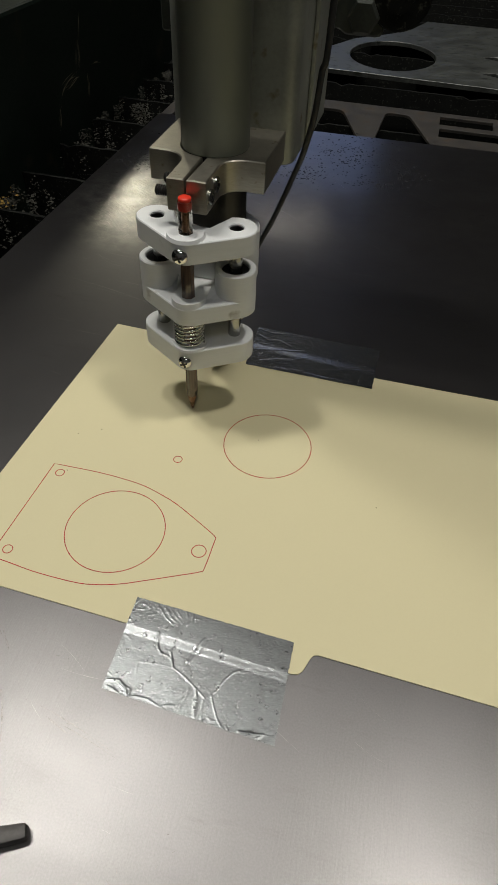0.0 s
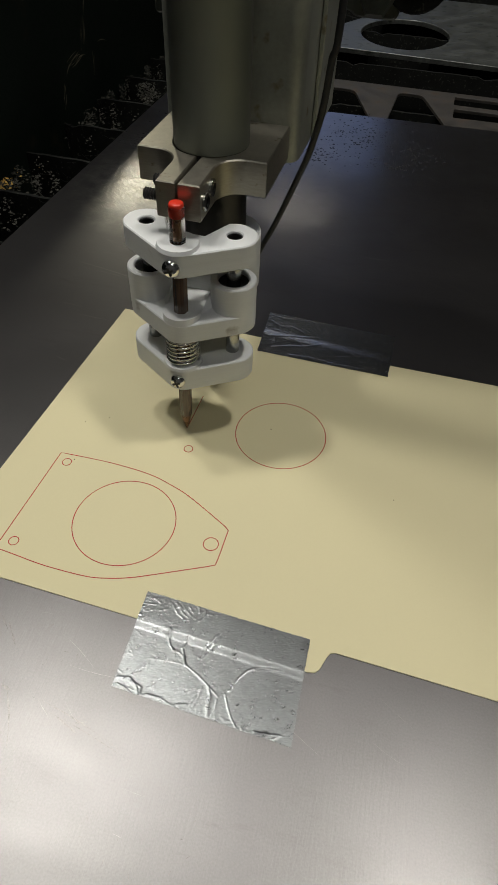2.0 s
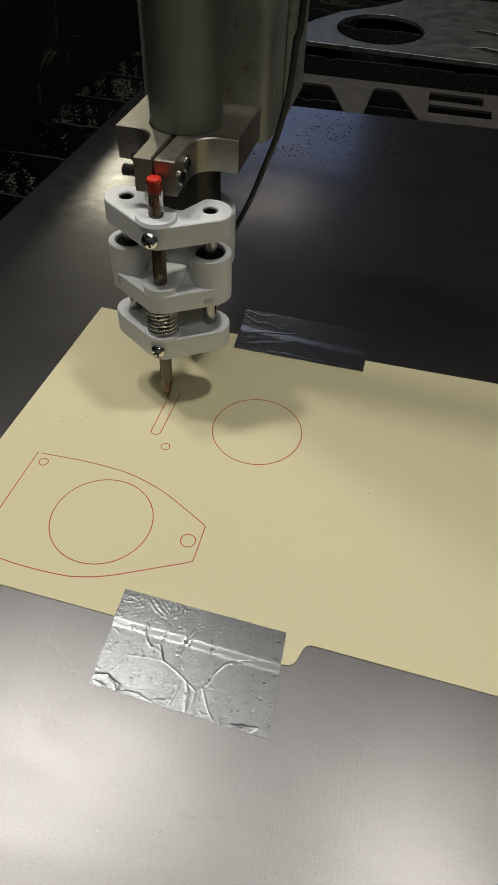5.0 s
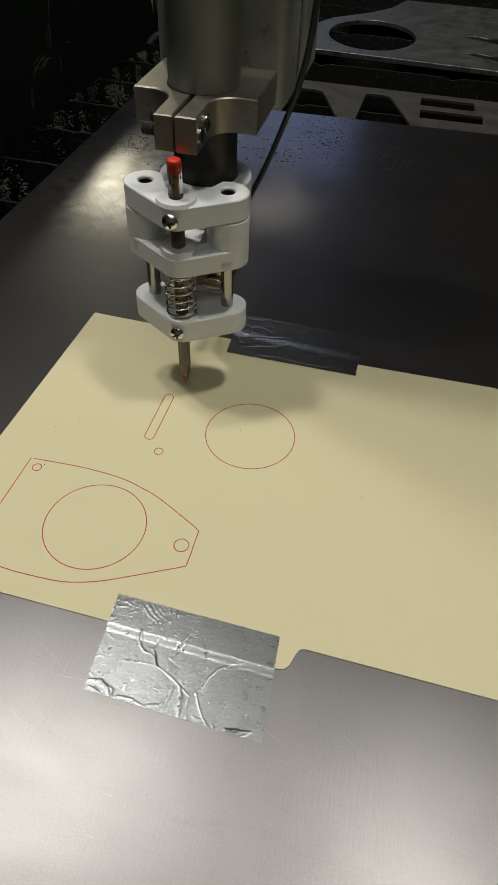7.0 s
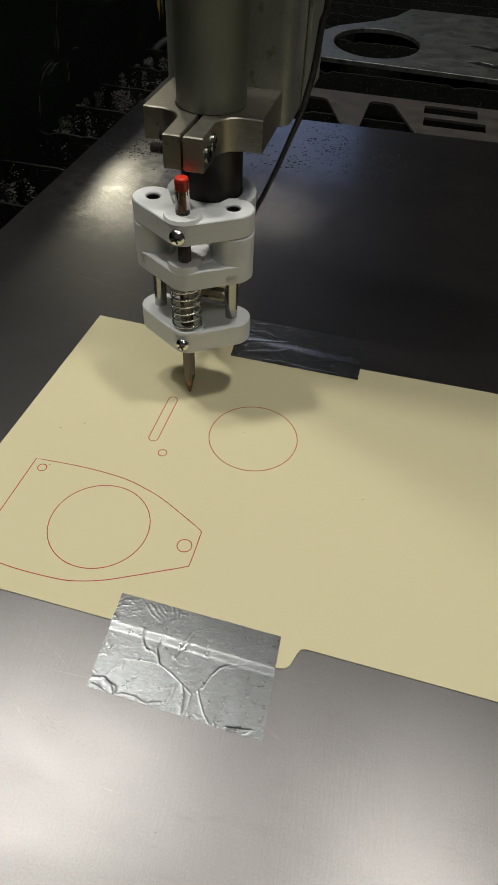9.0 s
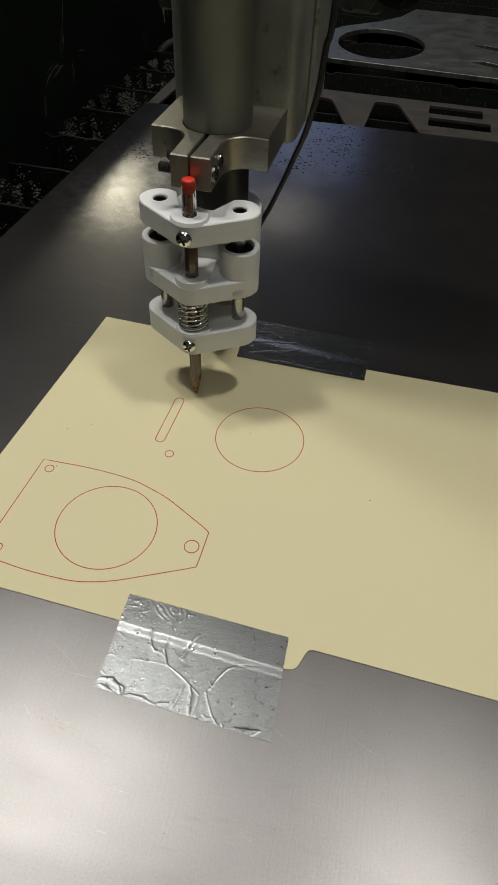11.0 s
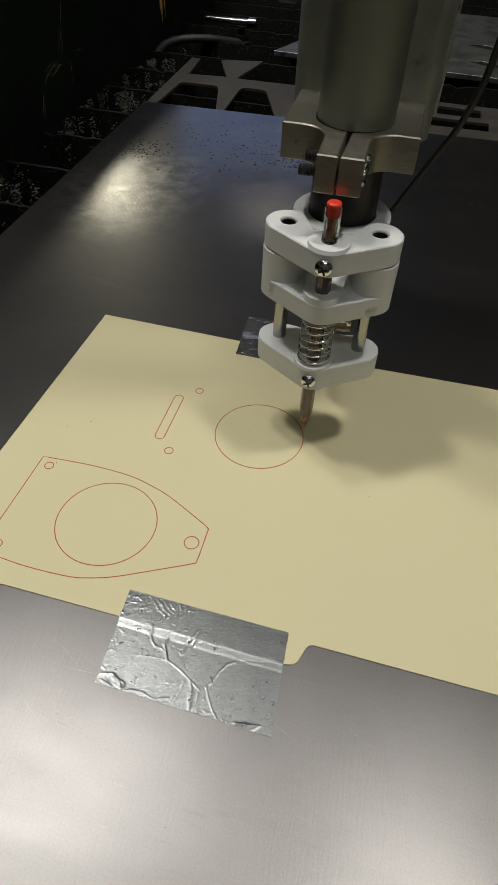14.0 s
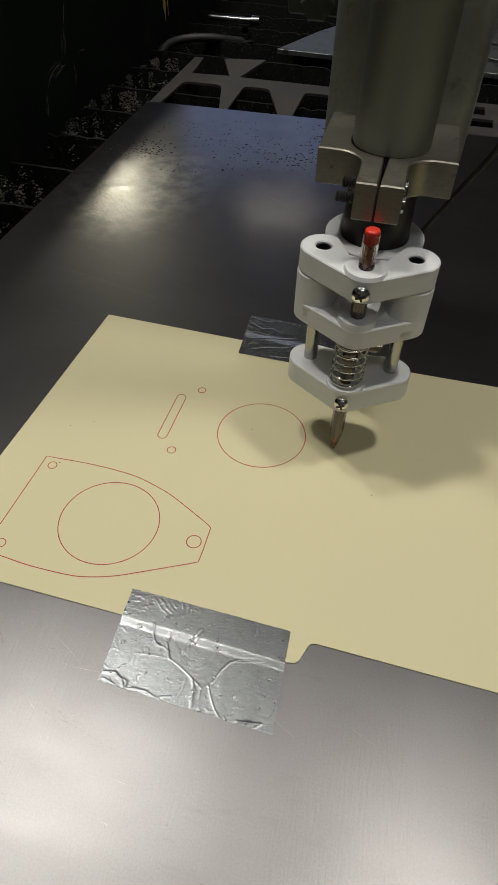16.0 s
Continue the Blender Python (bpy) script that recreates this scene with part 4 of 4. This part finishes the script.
part("pen_collar", boss, PLASTIC, slide, smooth=30)
for s in (1, -1):
    part("guide_rod", lathe([(0.0, 0.050), (0.0039, 0.050), (0.0039, 0.1175), (0.0, 0.1175)], 32, Matrix.Translation((s * ROD_U * MM, ROD_V * MM, 0))), ROD, slide, "polished steel guide rod", smooth=40)
part("pen_barrel", lathe([(0.0, 0.0135), (0.0036, 0.0135), (0.0041, 0.0185), (0.0040, 0.1310), (0.0, 0.1310)], 8), BARREL, slide, "smoky brown faceted pen barrel")
part("pen_tip", lathe([(0.0003, 0.0), (0.0007, 0.0008), (0.0018, 0.0052), (0.0029, 0.0105), (0.0035, 0.0136), (0.0, 0.0136)], 16), TIP, slide, "bronze coloured pen tip", smooth=40)
part("barrel_end", lathe([(0.0031, 0.1305), (0.0040, 0.1305), (0.0040, 0.1478), (0.0031, 0.1478)], 32), CLEAR, slide, "clear plastic barrel end", smooth=40)
part("refill", lathe([(0.0, 0.1310), (0.0014, 0.1310), (0.0014, 0.1425), (0.0, 0.1425)], 16), TIP, slide, "dark ink refill", smooth=40)
part("pen_cap", lathe([(0.0, 0.1425), (0.0020, 0.1425), (0.0025, 0.1434), (0.0025, 0.1478), (0.0036, 0.1479), (0.0036, 0.1490), (0.0033, 0.1496), (0.0027, 0.1499), (0.0, 0.1499)], 32), REDCAP, slide, "red plastic pen end plug", smooth=50)


def screw(name, v, z, r=0.0046):
    head_m = Matrix.Translation((0, v, z)) @ pose(0, 0, 0, 90)
    s = part(name, lathe([(0.0, 0.0), (r, 0.0), (r, 0.0008), (r * 0.9, 0.0022), (r * 0.6, 0.0032), (0.0, 0.0036)], 28, head_m), CHROME, slide, "shiny cross-head screw", smooth=45)
    # Black bars stand for the shaded depth of the cross recess.
    for m in (box(-0.0024, 0.0024, -0.0005, 0.0005, 0.0030, 0.0038), box(-0.0005, 0.0005, -0.0024, 0.0024, 0.0030, 0.0038)):
        m.transform(head_m @ pose(0, 0, 0, 0, 0, 25))
        part("cross_slot_shade", m, NOZZLE, slide)
    return s


screw("screw", -0.0103, 0.1215)
screw("screw", -0.0098, 0.0490, 0.0043)
lip = lathe([(0.0042, 0.0), (0.0046, 0.0), (0.0042, 0.0035), (0.0, 0.0035)], 24, Matrix.Translation((0, -0.0085, 0.1215)) @ pose(0, 0, 0, 90))
part("screw_boss", lip, PLASTIC, slide, smooth=40)

# the block: bearing towers, shelf, back wall and nozzle ring
B0, B1 = 0.0873, 0.1155
shelf = slab(mm(vee(10.3, 12.4, [(12, 31), (-12, 31)])), [mm(circle(0, 0, 4.8, 24))], B0, 0.0990, 0.0006)
collar = lathe([(0.0048, 0.0985), (0.0102, 0.0985), (0.0098, 0.1022), (0.0048, 0.1022)], 40)
towers = [slab(mm(circle(s * ROD_U, ROD_V, 12.4, 40)), [mm(circle(s * ROD_U, ROD_V, 8.4, 32))], B0 + 0.002, B1, 0.0007) for s in (1, -1)]
ring = slab(mm(circle(0, AX, 27.5, 56)), [mm(circle(0, AX, 18.9, 48))], B0, 0.1198, 0.0008)
body = part("printed_block", join(shelf, collar, *towers), PLASTIC, holder, "white printed bearing block", smooth=30)
part("nozzle_ring", ring, PLASTIC, holder, smooth=30)
part("back_wall", slab(mm([(-12.5, 26), (12.5, 26), (15, 33.5), (8, 37.4), (-8, 37.4), (-15, 33.5)]), [], 0.0885, B1 - 0.0012, 0.0006), PLASTIC, holder)
for s in (1, -1):
    gusset = from_data([(s * 0.0095, 0.003, 0.0988), (s * 0.0215, 0.0095, 0.0988), (s * 0.0125, 0.0255, 0.0988), (s * 0.0125, 0.0255, 0.1120), (s * 0.0170, 0.0150, 0.1010)],
                       [(0, 1, 4), (0, 4, 3), (0, 3, 2), (1, 2, 3, 4), (0, 2, 1)])
    bmesh.ops.recalc_face_normals(gusset, faces=gusset.faces[:])
    part("gusset", gusset, PLASTIC, holder)
    part("bearing", lathe([(0.0044, B1 - 0.020), (0.0082, B1 - 0.020), (0.0082, B1 - 0.0022), (0.0076, B1 - 0.0016), (0.0048, B1 - 0.0030), (0.0044, B1 - 0.0034)], 40, Matrix.Translation((s * ROD_U * MM, ROD_V * MM, 0))), RUBBER, holder, "black linear bearing", smooth=40)
strap = slab(mm(circle(0, AX, 20.3, 56)), [mm(circle(0, AX, 18.7, 48))], 0.0560, 0.0640, 0.0003)
clip = part("hose_clip", strap, BRASS, holder, "brassy metal hose clip", smooth=30)
part("clip_screw", join(box(0.0065, 0.0150, 0.0305, 0.0372, 0.0565, 0.0635, 0.001), lathe([(0.0, 0.0), (0.0030, 0.0), (0.0030, 0.012), (0.0, 0.012)], 16, Matrix.Translation((0.005, 0.0325, 0.0600)) @ pose(0, 0, 0, 0, 90))), BRASS, clip)

# the spring between the carriage and the block, turn by turn
COILS = []
for k in range(6):
    turn = [(0.0088 * math.cos(2 * math.pi * i / 36), 0.0088 * math.sin(2 * math.pi * i / 36), 0.0034 * i / 36) for i in range(37)]
    COILS.append(part("spring_turn", tube(turn, 0.00065, 8), CHROME, slide, "bright steel spring wire", smooth=60))

# ---- pliers tip lying at the near edge ----
pliers = empty("pliers", pose(-0.0831, -0.2161, 0.0, 0, 0, 14), "blackened steel pliers jaw lying on the plate", "pliers")
jaws = box(-0.07, 0.0, -0.0065, 0.0065, 0.0002, 0.010, 0.0014)
for vert in jaws.verts:
    k = max(0.0, (vert.co.x + 0.022) / 0.022)
    vert.co.y *= 1 - 0.6 * k
    vert.co.z = 0.0002 + (vert.co.z - 0.0002) * (1 - 0.4 * k)
part("jaw", jaws, STEEL_DARK, pliers, smooth=30)

# ---- what moves ----
# seconds, pen place, height of the head, height of the pen
LOW = -0.0110
STATIONS = [(t, *slot_at(ramp(SLOT_TIMES, t)), LOW, PAPER_TOP) for t in (0.0, 0.07, 0.5, 1.0, 1.5, 2.0, 2.32, 2.5, 2.7, 2.9, 3.1, 3.3, 3.5, 4.0, 4.5, 5.0, 5.4, 5.55, 5.7, 5.85, 5.95)]
END = slot_at(2 * SLOT_L + 2 * SLOT_ARC)
START = hole_at(0)
STATIONS += [(6.0, *END, LOW, PAPER_TOP), (6.13, *END, PAPER_TOP, PAPER_TOP), (6.25, *END, 0.0095, 0.0095), (6.3, *END, 0.0098, 0.0098), (6.4, -0.0425, 0.0468, 0.0097, 0.0097), (6.48, *START, 0.0095, 0.0095),
             (7.0, *START, 0.0072, 0.0072), (7.5, *START, 0.0054, 0.0054), (8.0, *START, 0.0041, 0.0041), (8.5, *START, 0.0023, 0.0023), (9.0, *START, 0.0010, 0.0010), (9.2, *START, -0.0002, PAPER_TOP),
             (10.2, *START, -0.0052, PAPER_TOP), (11.2, *START, -0.0094, PAPER_TOP), (11.5, *START, LOW, PAPER_TOP), (12.0, *START, LOW, PAPER_TOP)]
STATIONS += [(12.0 + 0.95 * k / 8, *hole_at(k / 8), LOW, PAPER_TOP) for k in range(1, 9)]
STATIONS += [(13.05, *START, LOW, PAPER_TOP), (13.2, *START, -0.0055, PAPER_TOP), (13.38, *START, PAPER_TOP, PAPER_TOP), (13.5, *START, 0.0046, 0.0046), (13.62, *START, 0.0095, 0.0095), (13.7, *START, 0.0100, 0.0100)]
GOAL = (0.0521, -0.0006)
for t, k in ((13.8, 0.14), (13.9, 0.46), (14.0, 0.80), (14.1, 0.96), (14.2, 1.0)):
    STATIONS.append((t, START.x + (GOAL[0] - START.x) * k, START.y + (GOAL[1] - START.y) * k, 0.0095, 0.0095))
STATIONS += [(14.5, *GOAL, 0.0078, 0.0078), (15.0, *GOAL, 0.0062, 0.0062), (15.5, *GOAL, 0.0040, 0.0040), (16.0, *GOAL, 0.0015, 0.0015)]


# play in the guides: the drawn pen tip trails the holder a little
PLAY = [(0.0, 0.0007), (2.0, 0.0010), (2.7, 0.0019), (5.0, 0.0019), (5.95, 0.0004), (6.3, 0.0), (16.0, 0.0)]


def carriage_pose(t, lift):
    """The carriage in the holder's space, leaning about a pivot between the bearings so that the tip stays behind by the play."""
    d = ramp(PLAY, t)
    return Matrix.Translation((0, 0, lift)) @ pose(0, 0, 0.1) @ pose(0, 0, 0, 0, math.degrees(d / 0.1), 0) @ pose(0, 0, -0.1)


def motions():
    for thing in (head, holder):
        walk(thing, [(t, pose(x + DRAW.x + ramp(PLAY, t), y + DRAW.y, zh, 0, 0, TURN)) for t, x, y, zh, zp in STATIONS])
    walk(slide, [(t, carriage_pose(t, zp - zh)) for t, x, y, zh, zp in STATIONS])
    for k, coil in enumerate(COILS):
        walk(coil, [(t, pose(0, 0, 0.0578 + (B0 - 0.0580 - 0.0040 - (zp - zh)) * k / 5 * 0.98, 0, 0, 0)) for t, x, y, zh, zp in STATIONS])
    for stroke, t in STROKES:
        rise = max(0.04, t - 0.03)
        rows = [(0.0, pose(0, 0, -0.0003)), (rise, pose(0, 0, -0.0003)), (t + 0.04, pose(0, 0, 0)), (16.0, pose(0, 0, 0))]
        walk(stroke, rows)
    DRAWN = [(0.0, -0.0831, -0.2161), (0.3, -0.0837, -0.2146), (0.6, -0.0860, -0.2115), (0.7, -0.0822, -0.2240), (0.8, -0.0830, -0.2270), (0.9, -0.0814, -0.2325), (1.0, -0.0830, -0.2500), (1.2, -0.0900, -0.2950), (1.5, -0.1000, -0.3300), (16.0, -0.1000, -0.3300)]
    walk(pliers, [(t, pose(x, y, 0, 0, 0, 14)) for t, x, y in DRAWN])


motions()
